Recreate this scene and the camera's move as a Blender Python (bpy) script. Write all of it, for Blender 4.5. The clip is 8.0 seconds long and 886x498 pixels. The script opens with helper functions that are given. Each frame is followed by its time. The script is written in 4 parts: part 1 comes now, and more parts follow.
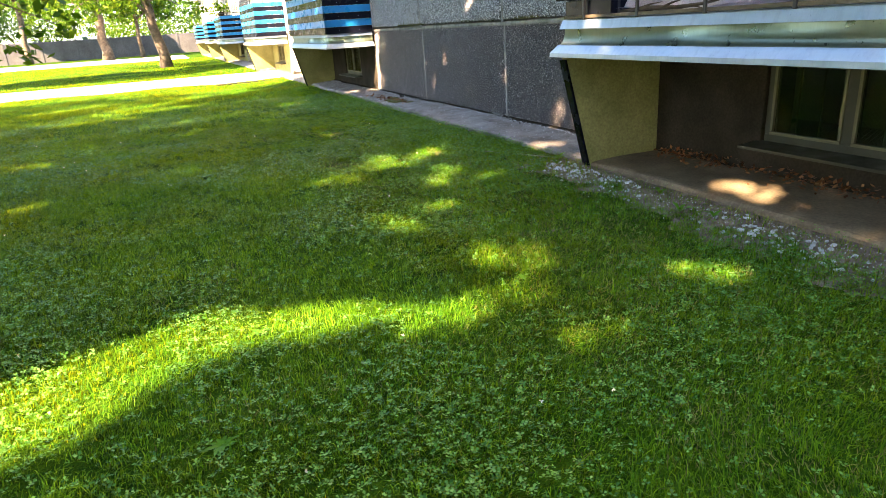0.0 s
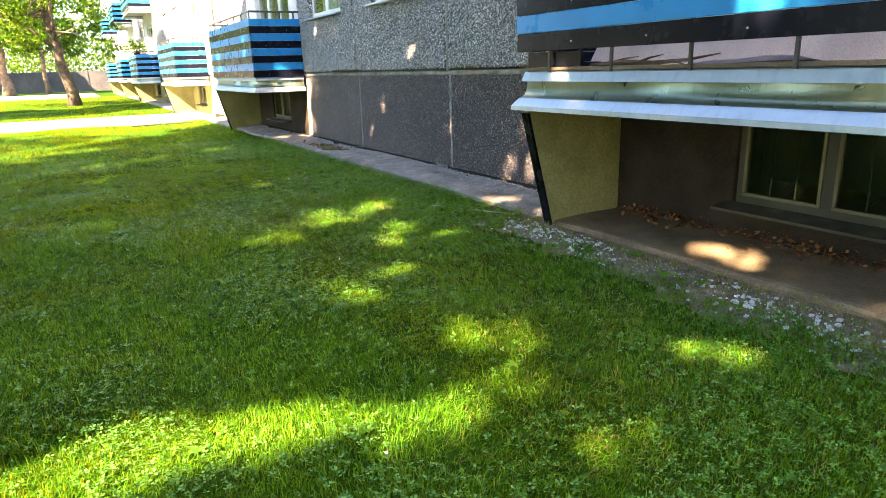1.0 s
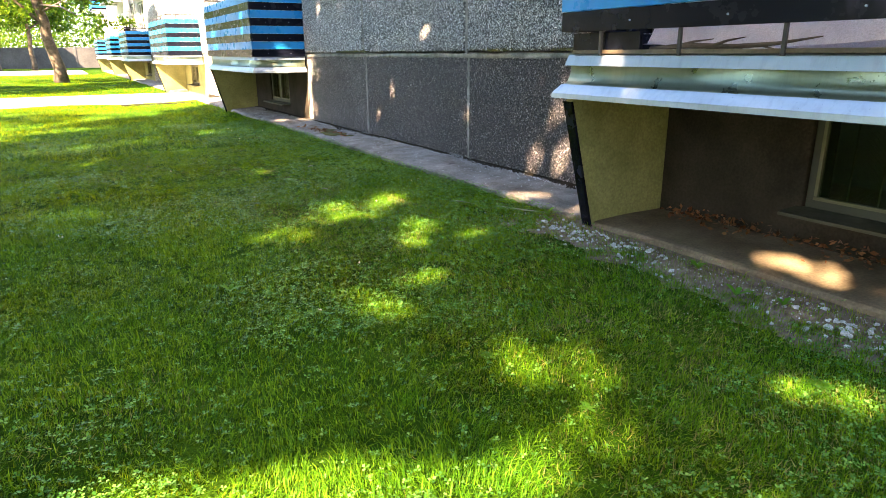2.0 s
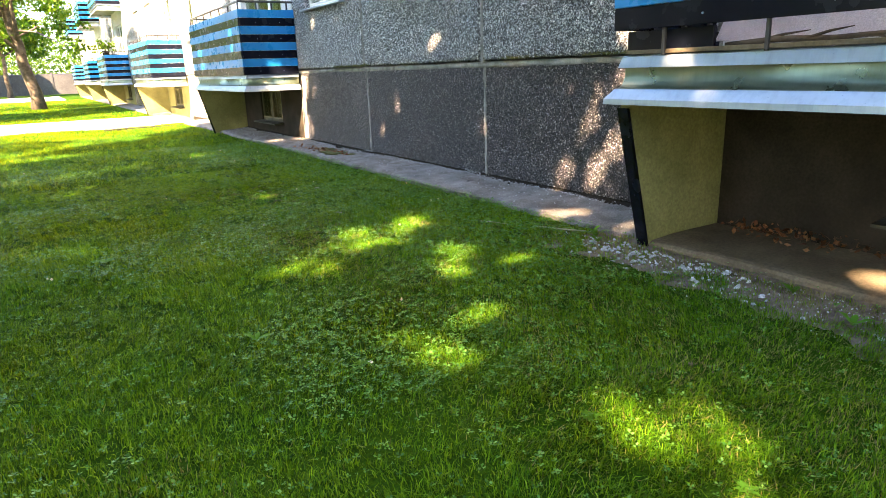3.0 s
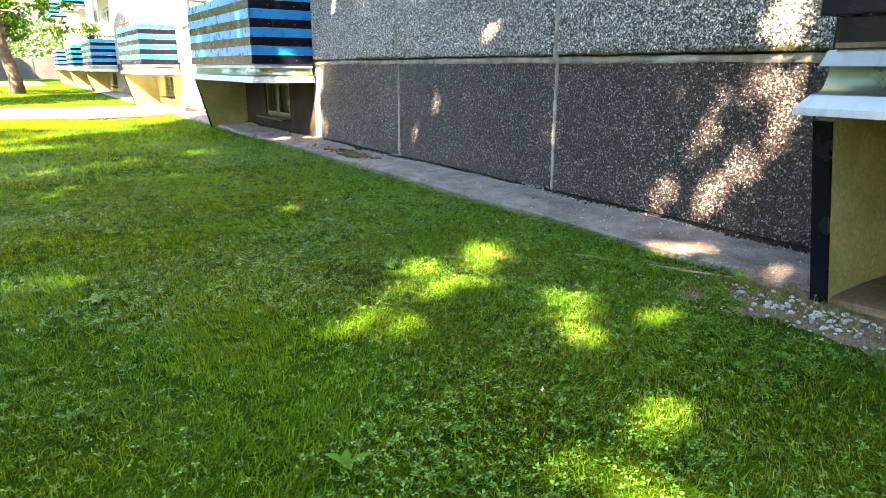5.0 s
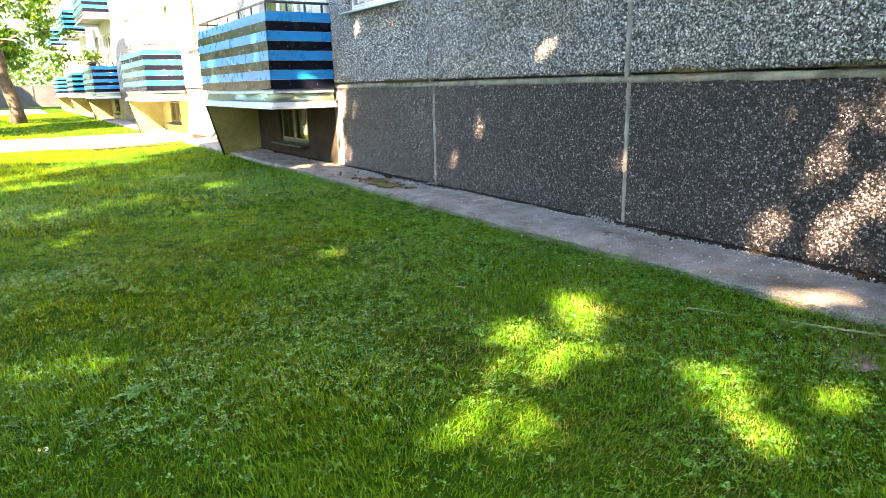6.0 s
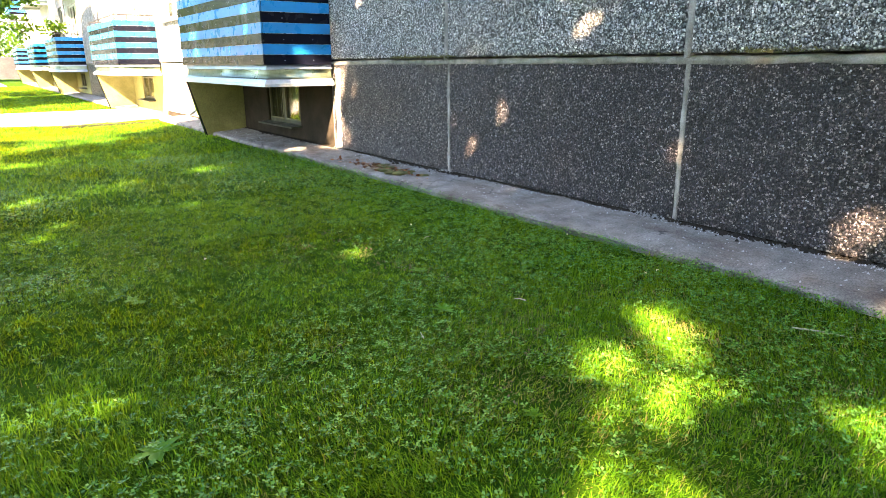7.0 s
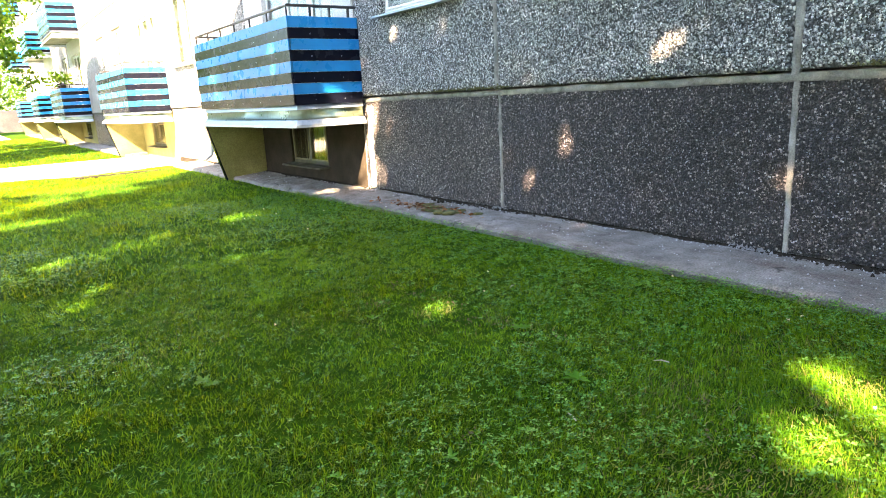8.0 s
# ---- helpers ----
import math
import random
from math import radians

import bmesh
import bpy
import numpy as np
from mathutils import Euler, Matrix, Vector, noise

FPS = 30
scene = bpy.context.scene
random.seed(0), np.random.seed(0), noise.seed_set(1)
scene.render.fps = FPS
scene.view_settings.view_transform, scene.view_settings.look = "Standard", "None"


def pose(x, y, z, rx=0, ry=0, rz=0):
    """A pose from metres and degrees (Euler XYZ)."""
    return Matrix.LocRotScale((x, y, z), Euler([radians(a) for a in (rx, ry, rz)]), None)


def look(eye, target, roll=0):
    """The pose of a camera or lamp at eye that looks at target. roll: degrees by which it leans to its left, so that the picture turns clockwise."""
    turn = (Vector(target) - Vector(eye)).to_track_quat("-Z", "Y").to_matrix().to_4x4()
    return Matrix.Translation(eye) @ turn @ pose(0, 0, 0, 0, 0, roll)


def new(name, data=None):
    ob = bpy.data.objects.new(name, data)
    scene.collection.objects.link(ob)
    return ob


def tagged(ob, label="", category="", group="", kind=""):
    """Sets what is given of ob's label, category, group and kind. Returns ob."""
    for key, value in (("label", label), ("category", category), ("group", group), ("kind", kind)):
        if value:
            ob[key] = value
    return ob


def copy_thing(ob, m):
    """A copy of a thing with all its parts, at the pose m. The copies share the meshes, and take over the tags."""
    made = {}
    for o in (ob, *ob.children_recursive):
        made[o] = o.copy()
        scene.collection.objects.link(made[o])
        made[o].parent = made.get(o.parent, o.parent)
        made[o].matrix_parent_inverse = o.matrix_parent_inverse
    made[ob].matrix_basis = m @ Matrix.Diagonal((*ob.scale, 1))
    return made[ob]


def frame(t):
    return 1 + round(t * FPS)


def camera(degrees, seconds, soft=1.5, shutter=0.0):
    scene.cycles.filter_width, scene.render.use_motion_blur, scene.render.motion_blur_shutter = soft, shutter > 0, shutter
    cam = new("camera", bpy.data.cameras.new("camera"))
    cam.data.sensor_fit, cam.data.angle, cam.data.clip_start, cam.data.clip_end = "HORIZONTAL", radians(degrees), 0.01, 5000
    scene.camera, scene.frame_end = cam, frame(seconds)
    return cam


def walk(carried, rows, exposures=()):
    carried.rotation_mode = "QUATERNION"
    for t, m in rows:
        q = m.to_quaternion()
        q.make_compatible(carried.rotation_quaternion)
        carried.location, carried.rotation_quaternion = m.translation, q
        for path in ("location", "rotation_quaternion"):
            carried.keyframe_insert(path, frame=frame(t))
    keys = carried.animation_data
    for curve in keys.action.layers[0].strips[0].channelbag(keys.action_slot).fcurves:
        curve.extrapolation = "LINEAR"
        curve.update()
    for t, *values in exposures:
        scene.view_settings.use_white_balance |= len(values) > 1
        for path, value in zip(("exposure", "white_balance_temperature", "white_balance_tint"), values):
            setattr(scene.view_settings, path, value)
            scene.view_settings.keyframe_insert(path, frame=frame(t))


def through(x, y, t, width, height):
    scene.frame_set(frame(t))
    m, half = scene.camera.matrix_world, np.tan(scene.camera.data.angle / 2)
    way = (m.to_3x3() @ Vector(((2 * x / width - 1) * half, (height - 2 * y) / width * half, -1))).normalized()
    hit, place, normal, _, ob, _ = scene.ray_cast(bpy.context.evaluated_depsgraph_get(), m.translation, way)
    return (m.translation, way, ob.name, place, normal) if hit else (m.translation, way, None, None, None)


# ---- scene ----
cam = camera(69.1, 8.0, soft=0.5)
PATH = [
    (0, (0.0, 0.453, 1.112), (0.7, 2.205, 0.45), -3.8),
    (0.5, (-0.058, 0.692, 1.142), (0.881, 2.379, 0.623), -1.3),
    (1, (-0.015, 0.998, 1.127), (0.924, 2.677, 0.582), -1.8),
    (1.5, (0.019, 1.27, 1.121), (0.961, 2.932, 0.527), -0.2),
    (3, (-0.037, 2.155, 1.043), (0.971, 3.796, 0.502), -2.0),
    (3.5, (-0.072, 2.425, 1.052), (0.967, 4.055, 0.537), -1.6),
    (4, (-0.102, 2.765, 1.03), (1.003, 4.326, 0.444), 0.9),
    (4.5, (-0.049, 3.12, 0.985), (1.008, 4.72, 0.419), 0.8),
    (5, (-0.014, 3.366, 0.993), (1.043, 4.976, 0.453), 0.3),
    (6.3, (-0.048, 4.396, 1.066), (1.021, 6.012, 0.571), -1.8),
    (6.5, (-0.039, 4.561, 1.069), (1.031, 6.144, 0.479), -1.2),
    (7, (-0.094, 4.806, 1.057), (1.028, 6.365, 0.5), -0.4),
    (7.5, (-0.217, 5.13, 1.057), (0.912, 6.679, 0.486), -0.5),
    (8, (-0.234, 5.485, 1.059), (0.902, 7.065, 0.597), -3.0),
]
walk(cam, [(t, look(eye, target, roll)) for t, eye, target, roll in PATH],
     [(0.0, 4.2), (1.0, 4.3), (1.7, 4.3), (3.0, 4.3), (3.8, 4.45), (5.0, 4.62), (6.5, 4.62), (8.0, 4.68)])

# ---------------------------------------------------------------- light
SUN = Vector((1.1, 0.6, -1.0))                      # the way the sunlight travels
world = bpy.data.worlds.new("sky")
scene.world = world
world.use_nodes = True
sky = world.node_tree.nodes.new("ShaderNodeTexSky")
sky.sky_type, sky.sun_disc = "NISHITA", False
sky.sun_elevation = math.atan2(1.0, math.hypot(SUN.x, SUN.y))
sky.sun_rotation = math.atan2(-SUN.x, -SUN.y) % (2 * math.pi)
world.node_tree.links.new(sky.outputs[0], world.node_tree.nodes["Background"].inputs[0])
world.node_tree.nodes["Background"].inputs[1].default_value = 0.068
sun_data = bpy.data.lights.new("sun", "SUN")
sun_data.energy, sun_data.angle, sun_data.color = 5.0, radians(0.53), (1.0, 0.70, 0.43)
sun = new("sun", sun_data)
sun.matrix_world = look((-20, -10, 20), Vector((-20, -10, 20)) + SUN)


# ---------------------------------------------------------------- materials
class Nodes:
    """A material's node tree with short calls."""

    def __init__(self, name):
        self.mat = bpy.data.materials.new(name)
        self.mat.use_nodes = True
        self.tree = self.mat.node_tree
        self.bsdf = self.tree.nodes["Principled BSDF"]
        self.out = self.tree.nodes["Material Output"]
        self.pos = self.tree.nodes.new("ShaderNodeNewGeometry").outputs["Position"]

    def put(self, socket, value):
        if isinstance(value, bpy.types.NodeSocket):
            self.tree.links.new(value, socket)
        else:
            socket.default_value = value

    def noise(self, scale, detail=4, rough=0.55, vec=None):
        n = self.tree.nodes.new("ShaderNodeTexNoise")
        self.put(n.inputs["Vector"], vec or self.pos)
        n.inputs["Scale"].default_value = scale
        n.inputs["Detail"].default_value = detail
        n.inputs["Roughness"].default_value = rough
        return n.outputs[0]

    def voronoi(self, scale, feature="F1"):
        n = self.tree.nodes.new("ShaderNodeTexVoronoi")
        n.feature = feature
        self.put(n.inputs["Vector"], self.pos)
        n.inputs["Scale"].default_value = scale
        return n

    def stretch(self, x, y, z):
        n = self.tree.nodes.new("ShaderNodeVectorMath")
        n.operation = "MULTIPLY"
        self.put(n.inputs[0], self.pos)
        n.inputs[1].default_value = (x, y, z)
        return n.outputs[0]

    def ramp(self, fac, *stops):
        n = self.tree.nodes.new("ShaderNodeValToRGB")
        self.put(n.inputs[0], fac)
        els = n.color_ramp.elements
        while len(els) < len(stops):
            els.new(0.5)
        for e, (p, c) in zip(els, stops):
            e.position = p
            e.color = (c, c, c, 1) if isinstance(c, (int, float)) else (*c, 1)
        return n.outputs[0]

    def mix(self, fac, a, b, kind="MIX"):
        n = self.tree.nodes.new("ShaderNodeMix")
        n.data_type, n.blend_type = "RGBA", kind
        self.put(n.inputs[0], fac)
        for sock, v in ((n.inputs[6], a), (n.inputs[7], b)):
            self.put(sock, v if isinstance(v, bpy.types.NodeSocket) else ((v, v, v, 1) if isinstance(v, (int, float)) else (*v, 1)))
        return n.outputs[2]

    def math(self, op, a, b=0.0):
        n = self.tree.nodes.new("ShaderNodeMath")
        n.operation = op
        self.put(n.inputs[0], a)
        self.put(n.inputs[1], b)
        return n.outputs[0]

    def random(self, island=False):
        if island:
            return self.tree.nodes.new("ShaderNodeNewGeometry").outputs["Random Per Island"]
        return self.tree.nodes.new("ShaderNodeObjectInfo").outputs["Random"]

    def bump(self, height, strength=0.5, distance=0.01):
        n = self.tree.nodes.new("ShaderNodeBump")
        n.inputs["Strength"].default_value = strength
        n.inputs["Distance"].default_value = distance
        self.put(n.inputs["Height"], height)
        self.tree.links.new(n.outputs[0], self.bsdf.inputs["Normal"])

    def done(self, color, rough=0.7, metal=0.0, spec=0.5):
        self.put(self.bsdf.inputs["Base Color"], color if isinstance(color, bpy.types.NodeSocket) else (*color, 1))
        self.put(self.bsdf.inputs["Roughness"], rough)
        self.put(self.bsdf.inputs["Metallic"], metal)
        self.put(self.bsdf.inputs["Specular IOR Level"], spec)
        return self.mat

    def leafy(self, color, through, share=0.4, rough=0.5, shine=0.18):
        """A thin leaf: some of the light that falls on it goes through."""
        self.done(color, rough, 0.0, shine)
        t = self.tree.nodes.new("ShaderNodeBsdfTranslucent")
        self.put(t.inputs[0], through)
        m = self.tree.nodes.new("ShaderNodeMixShader")
        m.inputs[0].default_value = share
        self.tree.links.new(self.bsdf.outputs[0], m.inputs[1])
        self.tree.links.new(t.outputs[0], m.inputs[2])
        self.tree.links.new(m.outputs[0], self.out.inputs[0])
        return self.mat


def pebbles(name, dark, light, gap, rough, scale=52, mids=((0.55, 0.3), (0.68, 0.6)), seam=(0.25, 0.75)):
    n = Nodes(name)
    bent = n.tree.nodes.new("ShaderNodeVectorMath")
    bent.operation = "MULTIPLY_ADD"
    wob = n.tree.nodes.new("ShaderNodeTexNoise")
    n.put(wob.inputs["Vector"], n.pos)
    wob.inputs["Scale"].default_value = scale * 0.9
    n.put(bent.inputs[0], wob.outputs["Color"])
    bent.inputs[1].default_value = (0.7 / scale,) * 3
    n.put(bent.inputs[2], n.pos)
    v = n.voronoi(scale)
    n.put(v.inputs["Vector"], bent.outputs[0])
    tone = n.ramp(v.outputs["Color"], (0.25, dark), *((p, tuple(a * (1 - q) + b * q for a, b in zip(dark, light))) for p, q in mids), (0.85, light))
    # Dark seams paint in the shade between the stones.
    edge = n.ramp(v.outputs["Distance"], (seam[0], 1.0), (seam[1], 0.0))
    wear = n.mix(1.0, n.ramp(n.noise(1.3, 5), (0.3, 0.72), (0.75, 1.2)), n.ramp(n.noise(17, 4, 0.65), (0.34, 0.42), (0.68, 1.65)), "MULTIPLY")
    col = n.mix(1.0, n.mix(edge, gap, tone), wear, "MULTIPLY")
    streak = n.ramp(n.noise(1.0, 4, 0.6, n.stretch(6, 6, 0.7)), (0.45, 1.0), (0.8, 0.75))
    n.bump(n.math("SUBTRACT", 1.0, v.outputs["Distance"]), 1.0, 0.026)
    return n.done(n.mix(1.0, col, streak, "MULTIPLY"), rough)


def stony(name, a, b, rough=0.85, grain=90, bump=0.4, blotch=2.0, spec=0.3):
    n = Nodes(name)
    big = n.ramp(n.noise(blotch, 6, 0.6), (0.3, a), (0.72, b))
    fine = n.ramp(n.noise(grain, 3), (0.3, 0.75), (0.75, 1.2))
    n.bump(n.math("ADD", n.noise(grain, 3), n.math("MULTIPLY", n.noise(9, 4), 2.0)), bump, 0.006)
    return n.done(n.mix(1.0, big, fine, "MULTIPLY"), rough, 0.0, spec)


def painted(name, color, rough=0.4, wear=0.12, dirt=(0.05, 0.045, 0.04), spec=0.5):
    n = Nodes(name)
    stain = n.ramp(n.noise(5, 6, 0.65, n.stretch(1.0, 0.5, 1.5)), (0.5, 0.0), (0.85, wear * 3))
    tone = n.ramp(n.noise(2.0, 3), (0.3, 0.85), (0.7, 1.1))
    col = n.mix(1.0, n.mix(stain, color, dirt), tone, "MULTIPLY")
    n.bump(n.noise(25, 3, 0.5, n.stretch(1, 0.15, 1)), 0.15, 0.003)
    return n.done(col, n.ramp(n.noise(7, 4), (0.3, rough * 0.8), (0.7, min(1.0, rough * 1.4))), 0.0, spec)


def worn_concrete():
    n = Nodes("pavement_concrete")
    base = n.ramp(n.noise(4.5, 6, 0.65), (0.3, (0.105, 0.096, 0.086)), (0.72, (0.26, 0.243, 0.222)))
    dirt = n.ramp(n.noise(2.6, 7, 0.7, n.stretch(1.6, 0.7, 1)), (0.48, 0.0), (0.66, 0.8))
    col = n.mix(dirt, base, (0.085, 0.062, 0.045))
    grit = n.ramp(n.noise(110, 3), (0.30, 0.55), (0.5, 1.0), (0.72, 1.45))
    v = n.voronoi(0.75)
    v.feature = "DISTANCE_TO_EDGE"
    bent = n.tree.nodes.new("ShaderNodeVectorMath")
    bent.operation = "MULTIPLY_ADD"
    wob = n.tree.nodes.new("ShaderNodeTexNoise")
    n.put(wob.inputs["Vector"], n.pos)
    wob.inputs["Scale"].default_value = 5
    n.put(bent.inputs[0], wob.outputs["Color"])
    bent.inputs[1].default_value = (0.35,) * 3
    n.put(bent.inputs[2], n.pos)
    n.put(v.inputs["Vector"], bent.outputs[0])
    crack = n.ramp(n.math("ADD", v.outputs["Distance"], n.ramp(n.noise(1.7, 3), (0.45, 0.0), (0.6, 0.03))), (0.002, 0.3), (0.008, 1.0))
    col = n.mix(1.0, n.mix(1.0, col, grit, "MULTIPLY"), crack, "MULTIPLY")
    n.bump(n.math("ADD", n.math("ADD", n.noise(110, 3), n.math("MULTIPLY", n.noise(22, 4), 2.0)), crack), 1.0, 0.010)
    return n.done(col, 0.85, 0.0, 0.3)


M_CONCRETE = worn_concrete()
# The few light pebbles paint in glints on the dark paint.
M_PLINTH = pebbles("dark_painted_pebbledash", (0.010, 0.009, 0.010), (0.42, 0.375, 0.355), (0.0015, 0.0015, 0.0015), 0.34, 62, ((0.55, 0.16), (0.70, 0.5)), (0.30, 0.70))
M_PANEL = pebbles("grey_pebbledash", (0.13, 0.135, 0.135), (0.92, 0.92, 0.90), (0.008, 0.010, 0.012), 0.5, 54, ((0.42, 0.24), (0.58, 0.70)), (0.30, 0.72))
# Paler pebbledash: the glare of full sun is put into the colour.
M_SUN_PALE = pebbles("sun_pale_pebbledash", (0.35, 0.34, 0.32), (0.62, 0.60, 0.57), (0.2, 0.2, 0.19), 0.75)
M_MORTAR = stony("joint_mortar", (0.13, 0.13, 0.12), (0.36, 0.355, 0.335), 0.9, 120, 0.6, 9)
M_FLOOR = stony("brown_concrete", (0.085, 0.066, 0.042), (0.19, 0.152, 0.10), 0.85, 60, 0.5, 3)
M_SLAB = stony("slab_concrete", (0.32, 0.31, 0.28), (0.50, 0.48, 0.44), 0.8, 80, 0.3, 3)
M_FIN = stony("yellow_plaster", (0.16, 0.155, 0.052), (0.27, 0.26, 0.10), 0.8, 60, 0.15, 2.5)
# Grime and the shade under the balconies, both put into this near-black.
M_BACK = stony("grimy_shade_plaster", (0.019, 0.016, 0.012), (0.040, 0.033, 0.025), 0.9, 60, 0.12, 3, 0.05)
M_BLACK = painted("black_paint", (0.004, 0.005, 0.011), 0.22, 0.01, spec=0.16)
M_BLUE = painted("blue_paint", (0.016, 0.22, 0.53), 0.28, 0.05, spec=0.35)
M_RAIL = painted("dark_rail_paint", (0.03, 0.028, 0.03), 0.4, 0.1)
M_WHITE = painted("white_window_paint", (0.72, 0.72, 0.69), 0.4, 0.05)
M_OLD = painted("old_cream_paint", (0.125, 0.118, 0.066), 0.5, 0.2, spec=0.2)
M_OLIVE = painted("olive_grey_paint", (0.050, 0.052, 0.036), 0.5, 0.2, spec=0.2)
M_STAND_IN = stony("greyish_stand_in", (0.56, 0.53, 0.57), (0.74, 0.71, 0.74), 0.9, 150, 0.1, 4)
M_CURTAIN = stony("pale_curtain", (0.5, 0.47, 0.40), (0.68, 0.65, 0.58), 0.9, 40, 0.2, 6)
M_ROOM = stony("room_plaster", (0.20, 0.19, 0.17), (0.28, 0.27, 0.25), 0.9, 30, 0.1)
M_STONE = stony("pale_stone", (0.26, 0.255, 0.25), (0.58, 0.575, 0.57), 0.8, 80, 0.4, 18)
M_STICK = stony("bleached_wood", (0.26, 0.22, 0.15), (0.44, 0.38, 0.28), 0.8, 120, 0.3, 12)
M_BARK = stony("bark", (0.05, 0.038, 0.028), (0.14, 0.11, 0.085), 0.95, 22, 1.0, 6)
M_MOSS = stony("moss", (0.045, 0.05, 0.015), (0.13, 0.12, 0.04), 0.95, 90, 0.8, 25)
M_FENCE = stony("grey_fence_concrete", (0.045, 0.045, 0.05), (0.085, 0.085, 0.09), 0.9, 12, 0.4, 0.7)
# This pale tone paints in the sun glare on lawn and road.
M_PATH = stony("sun_glare_paving", (0.40, 0.38, 0.35), (0.55, 0.53, 0.49), 0.85, 40, 0.3, 1.0)
M_ROOF = stony("roof_felt", (0.05, 0.05, 0.05), (0.09, 0.09, 0.09), 0.9, 30, 0.3)


def metal_sheet(name, lo, hi, metal, rough):
    n = Nodes(name)
    n.bump(n.noise(1.6, 2, 0.4, n.stretch(1, 0.5, 1)), 0.10, 0.01)
    tone = n.ramp(n.noise(4, 5, 0.6, n.stretch(1, 0.6, 1.5)), (0.3, lo), (0.7, hi))
    runs = n.ramp(n.noise(1.0, 5, 0.65, n.stretch(22, 22, 1.2)), (0.48, 1.0), (0.78, 0.80))
    specks = n.ramp(n.noise(55, 3, 0.6), (0.68, 1.0), (0.80, 0.45))
    tone = n.mix(1.0, n.mix(1.0, tone, runs, "MULTIPLY"), specks, "MULTIPLY")
    return n.done(tone, n.ramp(n.noise(9, 5), (0.3, rough), (0.7, rough * 1.35)), metal)


def glass():
    n = Nodes("window_glass")
    n.bsdf.inputs["Transmission Weight"].default_value = 1.0
    n.bump(n.noise(3, 2), 0.05, 0.01)
    n.bsdf.inputs["IOR"].default_value = 1.32
    return n.done((0.7, 0.74, 0.72), 0.06)


def ground_material():
    n = Nodes("lawn_soil")
    turf = n.ramp(n.noise(3.0, 6, 0.65), (0.3, (0.012, 0.034, 0.002)), (0.55, (0.026, 0.062, 0.003)), (0.8, (0.050, 0.086, 0.007)))
    blade = n.ramp(n.noise(160, 2), (0.3, 0.55), (0.75, 1.35))
    turf = n.mix(1.0, turf, blade, "MULTIPLY")
    soil = n.ramp(n.noise(14, 6, 0.7), (0.3, (0.10, 0.072, 0.058)), (0.7, (0.25, 0.19, 0.16)))
    sep = n.tree.nodes.new("ShaderNodeSeparateXYZ")
    n.put(sep.inputs[0], n.pos)
    wob = n.math("MULTIPLY", n.math("SUBTRACT", n.noise(2.2, 5), 0.5), 0.9)
    by_x = n.math("GREATER_THAN", n.math("ADD", sep.outputs[0], wob), 2.66)
    by_y = n.math("LESS_THAN", n.math("ADD", sep.outputs[1], wob), 5.35)
    bare = n.math("MULTIPLY", by_x, by_y)
    n.bump(n.noise(60, 5), 0.8, 0.02)
    return n.done(n.mix(bare, turf, soil), 0.95, 0, 0.02)


def grass_material(name, lo, mid, hi, share=0.44, glow=(3.9, 1.45, 0.5), shine=0.08):
    n = Nodes(name)
    tone = n.ramp(n.random(True), (0.0, lo), (0.55, mid), (1.0, hi))
    patch = n.ramp(n.noise(0.9, 5, 0.6), (0.3, (0.72, 0.86, 0.80)), (0.72, (1.18, 1.08, 0.9)))
    col = n.mix(1.0, tone, patch, "MULTIPLY")
    return n.leafy(col, n.mix(1.0, col, glow, "MULTIPLY"), share, 0.42, shine)


def chippings(name, *tones, rough=0.5):
    """Crushed stone pressed into a wall: every chip has a tone of its own."""
    n = Nodes(name)
    tone = n.ramp(n.random(True), *tones)
    wash = n.ramp(n.noise(1.1, 5, 0.6), (0.3, 0.78), (0.75, 1.18))
    clump = n.ramp(n.noise(30, 3, 0.6), (0.34, 0.50), (0.66, 1.5))
    tone = n.mix(1.0, tone, clump, "MULTIPLY")
    streak = n.ramp(n.noise(1.0, 4, 0.6, n.stretch(6, 6, 0.7)), (0.45, 1.0), (0.8, 0.78))
    n.bump(n.noise(240, 3, 0.6), 0.5, 0.002)
    return n.done(n.mix(1.0, n.mix(1.0, tone, wash, "MULTIPLY"), streak, "MULTIPLY"), rough)


# Lightest chips at the ramp's end paint in glints.
M_DARK_CHIP = chippings("black_painted_chippings", (0.0, (0.003, 0.003, 0.004)), (0.40, (0.015, 0.014, 0.021)), (0.70, (0.048, 0.046, 0.063)), (0.84, (0.090, 0.068, 0.070)), (0.94, (0.17, 0.168, 0.20)), (1.0, (0.44, 0.43, 0.46)), rough=0.30)
M_GREY_CHIP = chippings("grey_and_white_chippings", (0.0, (0.018, 0.020, 0.023)), (0.30, (0.070, 0.078, 0.088)), (0.55, (0.225, 0.245, 0.275)), (0.80, (0.47, 0.50, 0.545)), (1.0, (0.80, 0.82, 0.86)), rough=0.5)
# Brightened copy of the black chippings: sun glow put into the colour.
M_BRIGHT_CHIP = chippings("brightened_black_chippings", (0.0, (0.006, 0.006, 0.008)), (0.40, (0.030, 0.027, 0.032)), (0.70, (0.080, 0.073, 0.080)), (0.84, (0.13, 0.105, 0.10)), (0.94, (0.23, 0.225, 0.24)), (1.0, (0.48, 0.47, 0.48)), rough=0.4)
M_BAY = stony("pale_painted_plaster", (0.50, 0.49, 0.48), (0.64, 0.63, 0.62), 0.85, 60, 0.25, 1.6)
M_METAL = metal_sheet("galvanised_sheet", (0.29, 0.35, 0.41), (0.36, 0.42, 0.48), 0.5, 0.30)
# The olive tint paints in the lawn mirrored by this pale sheet.
